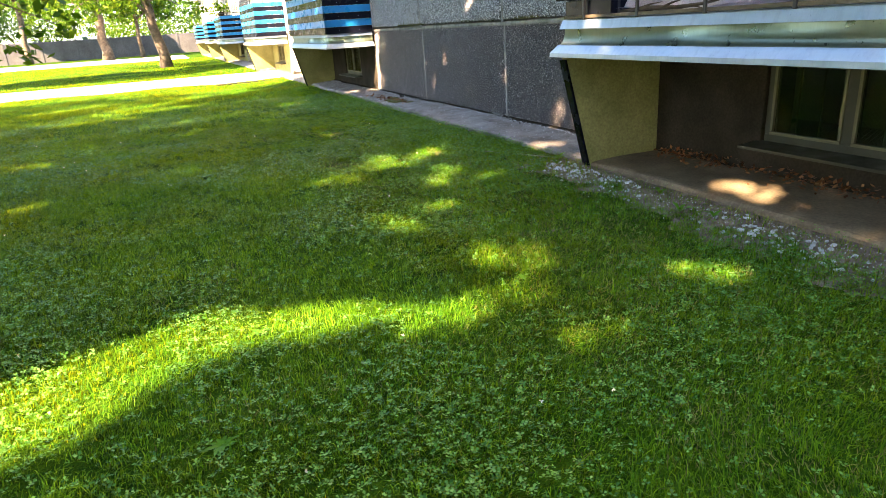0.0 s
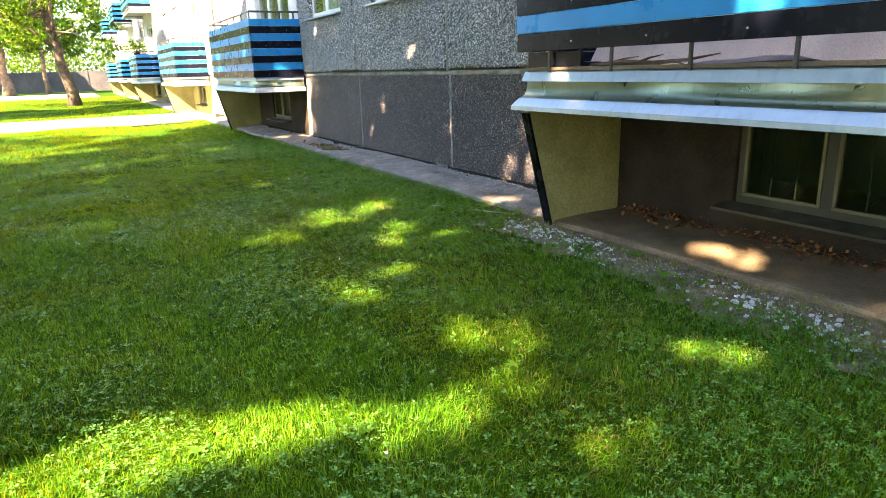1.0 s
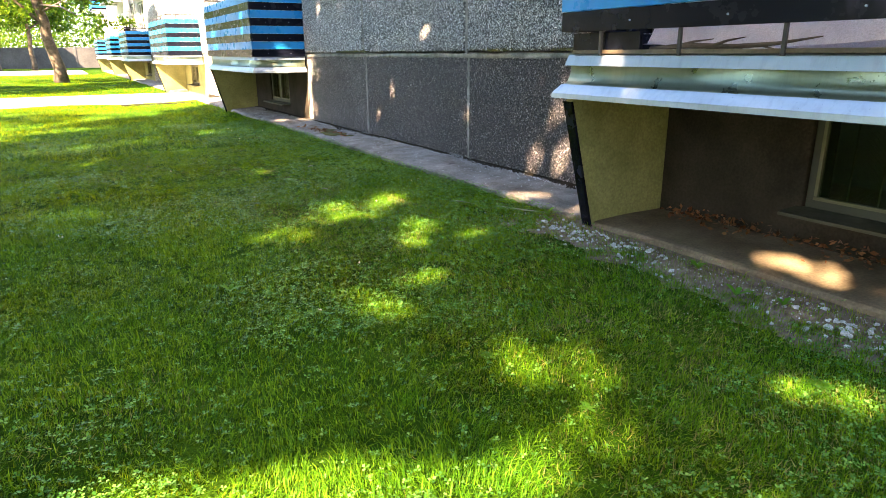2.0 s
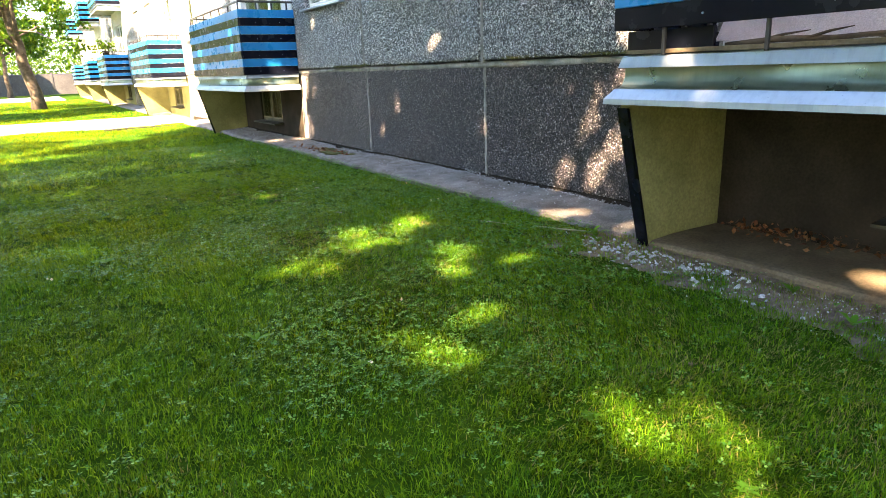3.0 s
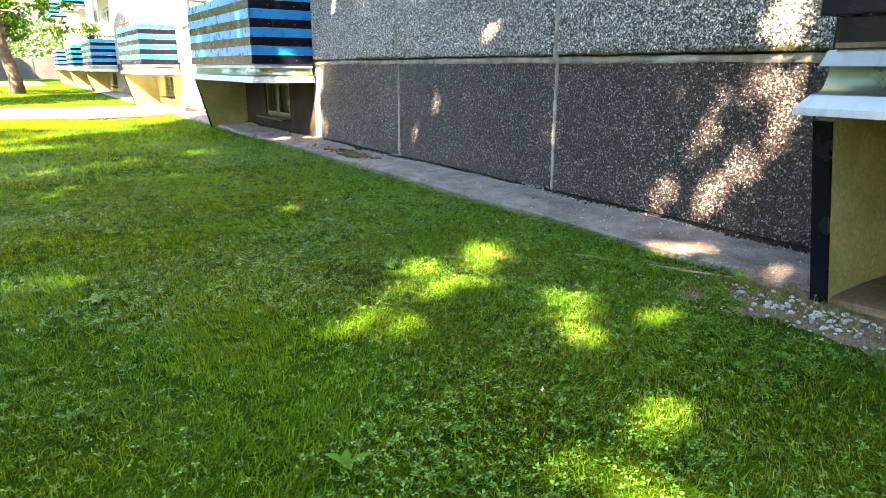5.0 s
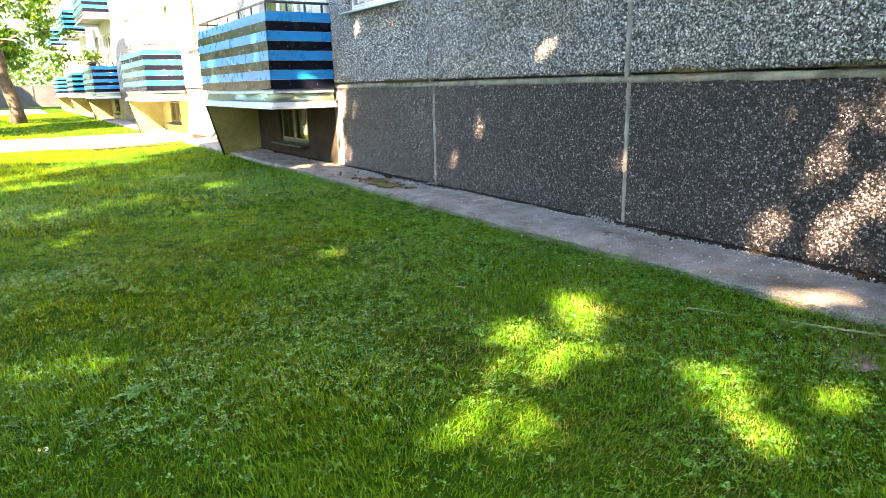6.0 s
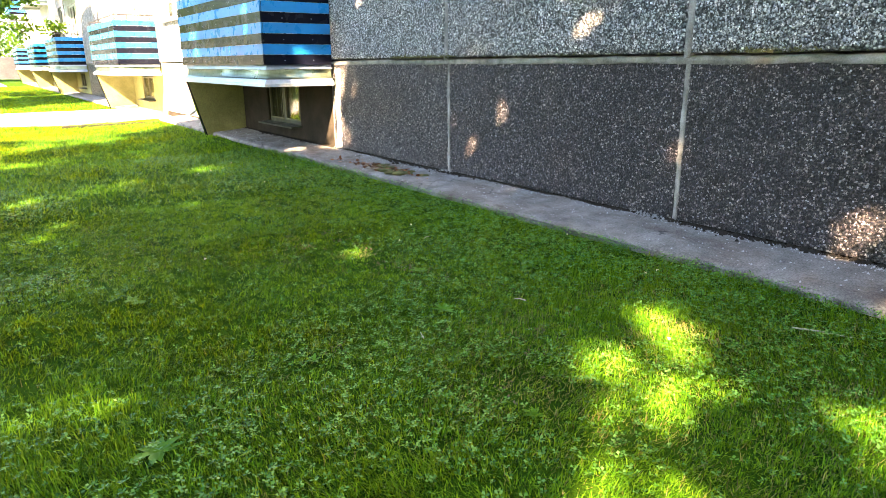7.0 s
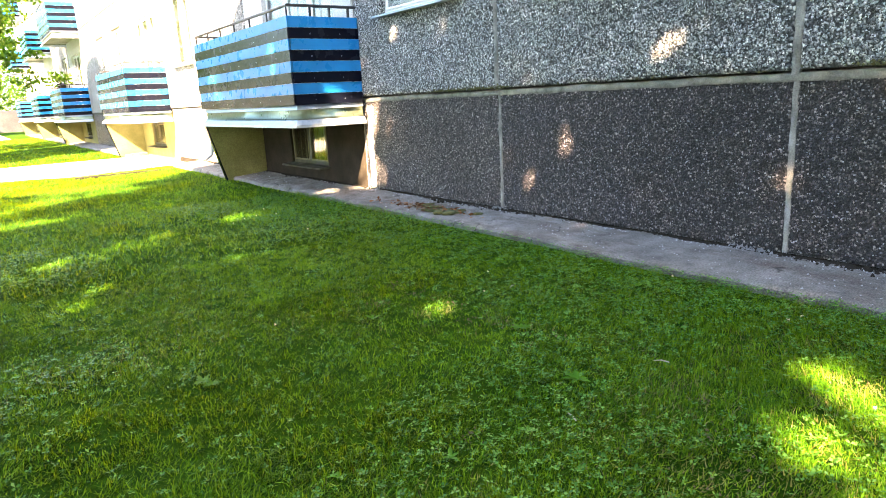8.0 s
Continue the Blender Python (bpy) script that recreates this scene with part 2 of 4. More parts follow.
M_FASCIA = metal_sheet("lawn_reflection_fascia", (0.145, 0.175, 0.115), (0.20, 0.235, 0.165), 0.80, 0.26)
M_GLASS = glass()
M_GROUND = ground_material()
M_GRASS = grass_material("grass_blade", (0.022, 0.080, 0.003), (0.058, 0.172, 0.006), (0.125, 0.29, 0.014))
M_DRY = grass_material("dry_grass", (0.10, 0.085, 0.025), (0.18, 0.155, 0.045), (0.28, 0.24, 0.09), 0.2, (1.2, 1.2, 1.0))
M_CLOVER = grass_material("clover_leaf", (0.026, 0.090, 0.008), (0.072, 0.190, 0.026), (0.15, 0.30, 0.07), 0.25, (2.4, 1.4, 0.5), 0.22)
M_WEED = grass_material("broad_weed_leaf", (0.045, 0.15, 0.012), (0.075, 0.20, 0.02), (0.11, 0.25, 0.03), 0.3)
M_LEAF = grass_material("tree_leaf", (0.034, 0.082, 0.006), (0.062, 0.122, 0.008), (0.11, 0.165, 0.012), 0.32, (1.15, 1.1, 0.5))
M_LITTER = grass_material("dry_leaf", (0.06, 0.026, 0.012), (0.14, 0.065, 0.030), (0.26, 0.15, 0.08), 0.1)
M_SOIL = stony("brown_soil", (0.075, 0.052, 0.030), (0.16, 0.12, 0.075), 0.95, 90, 0.6, 8)
M_PETAL = grass_material("white_petal", (0.6, 0.6, 0.55), (0.7, 0.7, 0.65), (0.8, 0.8, 0.75), 0.2)


# ---------------------------------------------------------------- makers
def mesh_of(name, bm, material, smooth=False):
    me = bpy.data.meshes.new(name)
    bmesh.ops.recalc_face_normals(bm, faces=bm.faces)
    bm.to_mesh(me)
    bm.free()
    me.materials.append(material)
    if smooth:
        me.polygons.foreach_set("use_smooth", [True] * len(me.polygons))
    return me


def part(name, bm, material, parent=None, label="", smooth=False):
    ob = new(name, mesh_of(name, bm, material, smooth))
    if parent:
        ob.parent = parent
    return tagged(ob, label)


def empty(name, at, label, category, group="", kind=""):
    ob = new(name)
    ob.location = at
    ob.empty_display_size = 0.1
    return tagged(ob, label, category, group, kind)


def box(x0, y0, z0, x1, y1, z1, bevel=0.0, bm=None):
    bm = bm or bmesh.new()
    r = bmesh.ops.create_cube(bm, size=1, matrix=Matrix.LocRotScale(((x0 + x1) / 2, (y0 + y1) / 2, (z0 + z1) / 2), None, (x1 - x0, y1 - y0, z1 - z0)))
    if bevel:
        edges = list({e for v in r["verts"] for e in v.link_edges})
        bmesh.ops.bevel(bm, geom=edges, offset=bevel, segments=2, affect="EDGES", profile=0.6)
    return bm


def prism(profile, y0, y1, bm=None):
    """An (x, z) outline drawn out along y."""
    bm = bm or bmesh.new()
    a = [bm.verts.new((x, y0, z)) for x, z in profile]
    b = [bm.verts.new((x, y1, z)) for x, z in profile]
    bm.faces.new(a)
    bm.faces.new(b[::-1])
    for i in range(len(a)):
        j = (i + 1) % len(a)
        bm.faces.new((a[i], b[i], b[j], a[j]))
    return bm


def tube(points, radii, sides=8, bm=None):
    bm = bm or bmesh.new()
    rings, n = [], len(points)
    for i, (p, r) in enumerate(zip(points, radii)):
        way = (Vector(points[min(i + 1, n - 1)]) - Vector(points[max(i - 1, 0)])).normalized()
        side = way.cross(Vector((0.31, 0.52, 0.79))).normalized()
        up = way.cross(side)
        rings.append([bm.verts.new(Vector(p) + r * (math.cos(a) * side + math.sin(a) * up)) for a in (2 * math.pi * k / sides for k in range(sides))])
    for a, b in zip(rings, rings[1:]):
        for k in range(sides):
            bm.faces.new((a[k], a[(k + 1) % sides], b[(k + 1) % sides], b[k]))
    bm.faces.new(rings[0])
    bm.faces.new(rings[-1][::-1])
    return bm


def soup(name, verts, sizes, material, parent=None):
    """One mesh of many small faces. verts: (n, k, 3) for faces of k corners; sizes lists the corners of each face in turn."""
    n, k = verts.shape[0], verts.shape[1]
    me = bpy.data.meshes.new(name)
    me.vertices.add(n * k)
    me.vertices.foreach_set("co", verts.reshape(-1).astype(np.float32))
    loops = np.concatenate([np.array(f) for f in sizes])
    idx = (np.arange(n)[:, None] * k + loops[None, :]).reshape(-1)
    counts = np.tile([len(f) for f in sizes], n)
    me.loops.add(len(idx))
    me.loops.foreach_set("vertex_index", idx.astype(np.int32))
    me.polygons.add(len(counts))
    me.polygons.foreach_set("loop_start", np.r_[0, np.cumsum(counts)[:-1]].astype(np.int32))
    me.polygons.foreach_set("loop_total", counts.astype(np.int32))
    me.update(calc_edges=True)
    me.materials.append(material)
    ob = new(name, me)
    if parent:
        ob.parent = parent
    return ob


RNG = np.random.default_rng(7)


def value_noise(x, y, scale, seed=0):
    """Smooth noise from 0 to 1 on the plan."""
    table = np.random.default_rng(seed).random((64, 64))
    u, v = np.asarray(x) * scale, np.asarray(y) * scale
    i, j = np.floor(u).astype(int), np.floor(v).astype(int)
    fu, fv = u - i, v - j
    fu, fv = fu * fu * (3 - 2 * fu), fv * fv * (3 - 2 * fv)
    g = lambda a, b: table[a % 64, b % 64]
    return (g(i, j) * (1 - fu) + g(i + 1, j) * fu) * (1 - fv) + (g(i, j + 1) * (1 - fu) + g(i + 1, j + 1) * fu) * fv


LAWN = -0.11


def ground_z(x, y):
    near = np.clip(1.0 - (np.hypot(x, y - 8) - 25) / 10, 0, 1)
    bumps = (value_noise(x, y, 0.7, 3) - 0.5) * 0.05 + (value_noise(x, y, 2.5, 4) - 0.5) * 0.02
    calm = np.clip((2.9 - np.asarray(x)) / 0.6, 0.15, 1)
    rise = np.clip((np.asarray(x) - 2.45) / 0.6, 0, 1) * np.where(np.asarray(y) < 5.0, 0.055, 0.025) * (np.asarray(x) < 3.3)
    return LAWN + bumps * near * calm + rise


# ---------------------------------------------------------------- ground
def make_ground():
    def axis(lo, hi, step, far):
        core = list(np.arange(lo, hi + 1e-6, step))
        d, out, inn = step, [], []
        a, b = core[-1], core[0]
        while a < far:
            d *= 1.5
            a, b = a + d, b - d
            out.append(a)
            inn.append(b)
        return np.array(inn[::-1] + core + out)
    xs, ys = axis(-6, 4.2, 0.12, 700), axis(0, 24, 0.12, 700)
    gx, gy = np.meshgrid(xs, ys, indexing="ij")
    gz = ground_z(gx, gy)
    ny = len(ys)
    i, j = np.meshgrid(np.arange(len(xs) - 1), np.arange(ny - 1), indexing="ij")
    a = (i * ny + j).ravel()
    faces = np.stack([a, a + ny, a + ny + 1, a + 1], 1)
    me = bpy.data.meshes.new("ground")
    me.from_pydata(np.stack([gx, gy, gz], -1).reshape(-1, 3).tolist(), [], faces.tolist())
    me.polygons.foreach_set("use_smooth", [True] * len(me.polygons))
    me.materials.append(M_GROUND)
    tagged(new("ground", me), "green lawn with soil showing along the building", "lawn", "", "structure")


make_ground()
WALL = 3.70                                          # face of the plinth
FACE = 3.665                                         # face of the panels above it
J = 1.045                                            # top of the plinth
STOREY = 2.88


def strip(name, x0, x1, y0, y1, z_in, z_out, material, label, category):
    """A concrete strip along the wall, with an uneven top and a worn outer edge."""
    bm = bmesh.new()
    ys = np.arange(y0, y1 + 0.01, 0.1)
    xs = [x0, x0 + 0.004, x0 + 0.02, x0 + 0.05] + list(np.linspace(x0 + 0.12, x1, 5))
    grid = []
    for y in ys:
        wob = (float(value_noise(y, 0.3, 1.7, 11)) - 0.5) * 0.05 + (float(value_noise(y, 0.7, 9, 12)) - 0.5) * 0.012
        row = []
        for k, x in enumerate(xs):
            f = (x - x0) / (x1 - x0)
            z = z_out + (z_in - z_out) * f + (float(value_noise(x, y, 3, 13)) - 0.5) * 0.012
            z = LAWN - 0.06 if k == 0 else z - (0.02 if k == 1 else 0.005 if k == 2 else 0.0)
            row.append(bm.verts.new((x + wob * (1 - f), y, z)))
        grid.append(row)
    for a, b in zip(grid, grid[1:]):
        for k in range(len(xs) - 1):
            bm.faces.new((a[k], a[k + 1], b[k + 1], b[k]))
    for row in (grid[0], grid[-1]):
        low = [bm.verts.new((v.co.x, v.co.y, LAWN - 0.06)) for v in row]
        for k in range(len(xs) - 1):
            bm.faces.new((row[k], row[k + 1], low[k + 1], low[k]))
    return tagged(part(name, bm, material), label, category, "", "structure")


strip("pavement", 3.13, WALL - 0.012, 4.86, 19.6, 0.005, -0.03, M_CONCRETE, "narrow grey concrete apron along the wall", "pavement")
# Darker and browner than the open pavement.
strip("pavement_under_balcony", 3.05, WALL - 0.004, -2.0, 4.84, -0.005, -0.02, M_FLOOR, "brown concrete floor under the balcony", "pavement")
strip("pavement_far", 3.13, WALL - 0.012, 24.3, 58.0, 0.005, -0.03, M_CONCRETE, "narrow grey concrete apron along the far wall", "pavement")
PATH_Z = LAWN + 0.03
# Strip laid where the lawn shows a glaring sunlit band.
tagged(part("path", box(-30, 20.1, LAWN - 0.1, 3.66, 24.1, PATH_Z, 0.01), M_PATH), "paved strip with the glare of the sunlit band in its pale colour", "path", "", "structure")
tagged(part("path_far", box(-60, 50, LAWN - 0.1, 1.9, 62, PATH_Z, 0.01), M_PATH), "road before the fence with sun glare in its pale colour", "road", "", "structure")
tagged(part("kerb", box(1.3, 19.22, LAWN - 0.1, 3.1, 19.31, LAWN + 0.035, 0.012), M_BACK), "dark weathered kerb beside the footpath", "kerb", "", "structure")


# ---------------------------------------------------------------- building
def sheet(y0, y1, z0, z1, x, depth, holes=(), bevel=0.012):
    """A wall panel with rectangular holes (y0, y1, z0, z1) right through it."""
    ys = sorted({y0, y1, *(v for h in holes for v in h[:2])})
    zs = sorted({z0, z1, *(v for h in holes for v in h[2:])})
    bm = bmesh.new()
    grid = {}

    def at(y, z):
        if (y, z) not in grid:
            grid[(y, z)] = bm.verts.new((x, y, z))
        return grid[(y, z)]

    for a, b in zip(ys, ys[1:]):
        for c, d in zip(zs, zs[1:]):
            if any(h[0] <= a and b <= h[1] and h[2] <= c and d <= h[3] for h in holes):
                continue
            bm.faces.new((at(a, c), at(b, c), at(b, d), at(a, d)))
    r = bmesh.ops.extrude_face_region(bm, geom=list(bm.faces))
    for v in r["geom"]:
        if isinstance(v, bmesh.types.BMVert):
            v.co.x += depth
    bmesh.ops.recalc_face_normals(bm, faces=bm.faces)
    if bevel:
        sharp = [e for e in bm.edges if len(e.link_faces) == 2 and e.calc_face_angle(0) > 1 and abs(e.verts[0].co.x - x) < 1e-5 and abs(e.verts[1].co.x - x) < 1e-5]
        bmesh.ops.bevel(bm, geom=sharp, offset=bevel, segments=3, affect="EDGES", profile=0.5)
    return bm


NUMBER = {"window": 0, "wall": 0}


def window(y0, y1, z0, z1, x, panes, frame_mat, label, curtain=False, sill=0.09, sash_mat=None, bars=False):
    """A window set into its hole: frame, sashes with glass, sill."""
    NUMBER["window"] += 1
    w = empty("window_%d" % NUMBER["window"], (x, (y0 + y1) / 2, z0), label, "window", "", "structure")
    inv = Matrix.Translation(-Vector(w.location))

    def add(name, bm, mat, lab=""):
        bm.transform(inv)
        return part(name, bm, mat, w, lab)
    f = 0.05
    add("window_frame", box(x + 0.075, y0 + 0.002, z0 + 0.002, x + 0.135, y1 - 0.002, z0 + f, 0.004), frame_mat)
    add("window_frame", box(x + 0.075, y0 + 0.002, z1 - f, x + 0.135, y1 - 0.002, z1 - 0.002, 0.004), frame_mat)
    add("window_frame", box(x + 0.075, y0 + 0.002, z0 + f, x + 0.135, y0 + f, z1 - f, 0.004), frame_mat)
    add("window_frame", box(x + 0.075, y1 - f, z0 + f, x + 0.135, y1 - 0.002, z1 - f, 0.004), frame_mat)
    edges = np.linspace(y0 + f, y1 - f, panes + 1)
    for k, (a, b) in enumerate(zip(edges, edges[1:])):
        if k:
            add("mullion", box(x + 0.07, a - 0.035, z0 + f, x + 0.14, a + 0.035, z1 - f, 0.004), frame_mat)
            a += 0.035
        if k < panes - 1:
            b -= 0.035
        s = 0.022
        bm = bmesh.new()
        for q in ((a, z0 + f, b, z0 + f + s), (a, z1 - f - s, b, z1 - f), (a, z0 + f + s, a + s, z1 - f - s), (b - s, z0 + f + s, b, z1 - f - s)):
            box(x + 0.062, q[0] + 0.001, q[1] + 0.001, x + 0.10, q[2] - 0.001, q[3] - 0.001, 0.003, bm)
        add("sash", bm, sash_mat or frame_mat)
        pane = add("pane", box(x + 0.082, a + s, z0 + f + s, x + 0.088, b - s, z1 - f - s), M_GLASS)
        pane.visible_shadow = False
        if bars:
            for q in (0.36, 0.68):
                yq = a + (b - a) * q
                add("bar", tube([(x + 0.115, yq, z0 + f), (x + 0.115, yq, z1 - f)], [0.006, 0.006], 6), M_OLD, "thin cream window bar")
            bm = bmesh.new()
            for q in np.arange(a - 0.6, b, 0.032):
                for sgn in (1, -1):
                    pts = [(x + 0.13, q + (0 if sgn > 0 else 0.6), z0 + f), (x + 0.13, q + (0.6 if sgn > 0 else 0), z0 + f + 0.6)]
                    lo, hi = a + 0.01, b - 0.01
                    (_, ya, za), (_, yb, zb) = pts
                    t0, t1 = sorted(((lo - ya) / (yb - ya), (hi - ya) / (yb - ya)))
                    t0, t1 = max(0, t0), min(0.82, t1)
                    if t1 - t0 > 0.03:
                        tube([(x + 0.13, ya + (yb - ya) * w_, za + (zb - za) * w_) for w_ in (t0, t1)], [0.0009, 0.0009], 3, bm)
            add("wire_mesh", bm, M_RAIL, "rusty diamond wire mesh")
        if curtain:
            bm = bmesh.new()
            zs = (z0 + 0.03, z1 - 0.03)
            cols = [[bm.verts.new((x + 0.24 + 0.025 * math.sin(q * 55), q, z)) for z in zs] for q in np.linspace(a, b, 40)]
            for c, d in zip(cols, cols[1:]):
                bm.faces.new((c[0], c[1], d[1], d[0]))
            bmesh.ops.solidify(bm, geom=list(bm.faces), thickness=0.004)
            add("curtain", bm, M_CURTAIN, "pale folded curtain")
    if sill:
        add("window_sill", prism([(x - sill, z0 - 0.03), (x - sill, z0 - 0.012), (x + 0.07, z0 + 0.004), (x + 0.07, z0 - 0.03)], y0 - 0.04, y1 + 0.04), M_OLIVE if bars else M_METAL, "worn olive sill" if bars else "bent sheet-metal sill")
    return w


def smear(y0, y1, z0, z1, x, depth, seed, along_z=True):
    """A joint filled by hand: uneven edges and an uneven, slightly sunken face."""
    rng = np.random.default_rng(seed)
    n = int(((z1 - z0) if along_z else (y1 - y0)) / 0.035) + 2
    bm = bmesh.new()
    rows = []
    for k in range(n):
        f = k / (n - 1)
        s = (z0 + (z1 - z0) * f) if along_z else (y0 + (y1 - y0) * f)
        wide = [(float(value_noise(s, j * 3.7 + seed, 5, 41)) - 0.5) * 0.030 + (float(value_noise(s, j * 5.1 + seed, 19, 42)) - 0.5) * 0.016 for j in (0, 1)]
        a, b = ((y0, y1) if along_z else (z0, z1))
        a, b = a + wide[0] * (0.4 if not along_z else 1), b + wide[1] * (0.4 if not along_z else 1)
        row = []
        for q in (0.0, 0.12, 0.5, 0.88, 1.0):
            d = x + (depth if q in (0.0, 1.0) else 0.004 * (1 - abs(q - 0.5)) + float(rng.normal(0, 0.0012)))
            w = a + (b - a) * q
            row.append(bm.verts.new((d, w, s) if along_z else (d, s, w)))
        rows.append(row)
    for r, q in zip(rows, rows[1:]):
        for k in range(4):
            bm.faces.new((r[k], r[k + 1], q[k + 1], q[k])).smooth = True
    return bm


BREAKS = [-2.0, 1.45, 4.815, 7.367, 9.967, 12.47, 16.0, 18.6, 21.2, 24.75, 27.3, 29.8, 32.2, 35.8, 38.4, 41.0, 44.6, 47.1, 49.6, 52.0, 55.6, 58.0]
BALCONY = {1.45: 4.90, 12.40: 15.85, 21.2: 24.65, 32.2: 35.65, 41.0: 44.45, 52.0: 55.45}
BAYS = [1.45, 12.47, 21.2, 32.2, 41.0, 52.0]
LIGHT = [16.0, 18.6]
PANES = {7.367: (7.98, 9.34), 9.967: (10.45, 11.87), 18.6: (19.0, 20.4), 24.75: (25.3, 26.7), 27.3: (27.9, 29.3), 35.8: (36.4, 37.8), 47.1: (47.6, 49.0), 44.6: (45.1, 46.5)}


def facade():
    for y0, y1 in zip(BREAKS, BREAKS[1:]):
        bay = y0 in BAYS
        NUMBER["wall"] += 1
        k = NUMBER["wall"]
        g = 0.014
        # plinth
        holes = [(y0 + 1.05, y0 + 2.25, 0.205, 0.80)] if bay else []
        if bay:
            # Near bays get the shade-darkened plaster, sunlit far bays the yellow one.
            mat, lab = (M_BACK, "grimy smooth plinth wall with balcony shade in its colour") if y0 < 20 else (M_FIN, "yellow plastered plinth wall under a balcony")
        elif y0 in LIGHT:
            mat, lab = M_SUN_PALE, "pebbledash plinth panel with sun glare in its pale colour"
        else:
            mat, lab = M_PLINTH, "black-painted pebbledash plinth panel"
        face = WALL + (0.004 if bay else 0.0)
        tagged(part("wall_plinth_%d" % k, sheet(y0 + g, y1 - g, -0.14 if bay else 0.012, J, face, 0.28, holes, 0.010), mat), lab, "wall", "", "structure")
        if not bay:
            tagged(part("wall_footing_%d" % k, box(WALL + 0.02, y0, -0.2, WALL + 0.25, y1, 0.010), M_BACK), "dark gap at the foot of the wall", "wall", "", "structure")
        for h in holes:
            window(*h, face - 0.045, 2, M_OLIVE, "olive-framed basement window with cream sashes and bars", sill=0.12, sash_mat=M_OLD, bars=True)
        # panels above, storey by storey
        z = J + 0.058
        for level in range(3):
            top = J + 0.03 + STOREY * (level + 1)
            hs = []
            if bay and (level == 0 or y0 > 30):
                hs = [(y0 + 0.5, y0 + 1.25, z + 0.02, z + 2.15), (y0 + 1.25, y0 + 2.75, z + 0.85, z + 2.15)]
            elif y0 in PANES and (level == 0 or y0 > 24):
                hs = [(*PANES[y0], z + 0.85, z + 2.25)]
            # Panels past y 15 get the copy with sun glare in its colour.
            mat = M_BAY if bay else M_PANEL if y0 < 15 else M_SUN_PALE
            tagged(part("wall_panel_%d_%d" % (k, level + 1), sheet(y0 + g * 1.8, y1 - g * 1.8, z, top, FACE, 0.29, hs, 0.022), mat), "smooth pale plaster wall behind a balcony" if bay else "grey and white pebbledash wall panel", "wall", "", "structure")
            if len(hs) == 2:
                window(*hs[1], FACE, 2, M_WHITE, "white-framed window beside a balcony door", True, 0.05)
                window(*hs[0], FACE, 1, M_WHITE, "white-framed glazed balcony door", True, 0.0)
            elif hs:
                window(*hs[0], FACE, 2, M_WHITE, "white-framed window with sheet-metal sill", True)
            z = top + 0.028
    for k, y in enumerate(BREAKS[1:-1]):
        if 5 < y < 12:
            tagged(part("trim_pointing_%d" % k, smear(y - 0.026, y + 0.026, 0.0, J, WALL - 0.002, 0.03, k), M_MORTAR), "uneven pale mortar smeared into an upright joint", "joint", "", "structure")
            tagged(part("trim_panel_pointing_%d" % k, smear(y - 0.028, y + 0.028, J + 0.03, 2.6, FACE + 0.004, 0.04, k + 60), M_MORTAR), "uneven pale mortar smeared between wall panels", "joint", "", "structure")
        tagged(part("trim_joint_%d" % (k + 1), box(WALL + 0.010, y - 0.03, -0.02, WALL + 0.2, y + 0.03, J), M_MORTAR), "pale mortar in an upright plinth joint", "joint", "", "structure")
        tagged(part("trim_panel_joint_%d" % (k + 1), box(FACE + 0.026, y - 0.04, J + 0.06, FACE + 0.2, y + 0.04, J + STOREY * 3 + 0.02), M_MORTAR), "pale mortar between wall panels", "joint", "", "structure")
    tagged(part("trim_ledge", prism([(WALL - 0.004, J + 0.002), (WALL - 0.006, J + 0.028), (WALL + 0.03, J + 0.040), (WALL + 0.2, J + 0.040), (WALL + 0.2, J + 0.002)], -2, 58), M_MORTAR), "pale mortar ledge above the plinth", "joint", "", "structure")
    tagged(part("trim_ledge_pointing", smear(4.86, 12.38, J - 0.012, J + 0.044, WALL - 0.010, 0.03, 77, False), M_MORTAR), "uneven mortar bed along the top of the plinth", "joint", "", "structure")
    for k in (1, 2):
        tagged(part("trim_storey_joint_%d" % k, box(FACE + 0.03, -2, J + STOREY * k + 0.02, FACE + 0.2, 58, J + STOREY * k + 0.07), M_MORTAR), "pale mortar between storeys", "joint", "", "structure")
    top = J + STOREY * 3 + 0.06
    for name, b in (("wall_inner", (6.2, -2, -0.2, 6.4, 58, top)), ("wall_back", (13.8, -2.2, -0.2, 14.0, 58.2, top)),
                    ("wall_end_1", (3.70, -2.2, -0.2, 13.8, -2.003, top)), ("wall_end_2", (3.70, 58.003, -0.2, 13.8, 58.2, top))):
        tagged(part(name, box(*b), M_ROOM if name == "wall_inner" else M_PANEL), "plain wall of the apartment block", "wall", "", "structure")
    for k in range(3):
        tagged(part("ceiling_%d" % (k + 1), box(4.0, -2, J - 0.08 + STOREY * k, 6.199, 58, J + 0.06 + STOREY * k), M_ROOM), "plain plaster floor slab inside the block", "ceiling", "", "structure")
    tagged(part("roof", box(3.5, -2.3, top + 0.004, 14.2, 58.3, top + 0.3, 0.02), M_ROOF), "flat felt roof of the apartment block", "roof", "", "structure")


facade()


def fin(k, y):
    """The tapered cross wall that carries a balcony's far end."""
    thick = 0.07
    bm = prism([(2.866, 0.934), (2.866, 0.83), (2.812, 0.80), (3.06, -0.14), (WALL + 0.028, -0.14), (WALL + 0.028, 0.934)], y - thick, y)
    bmesh.ops.bevel(bm, geom=list(bm.edges), offset=0.008, segments=2, affect="EDGES")
    tagged(part("wall_fin_%d" % k, bm, M_FIN), "yellow plastered cross wall under a balcony", "wall", "", "structure")
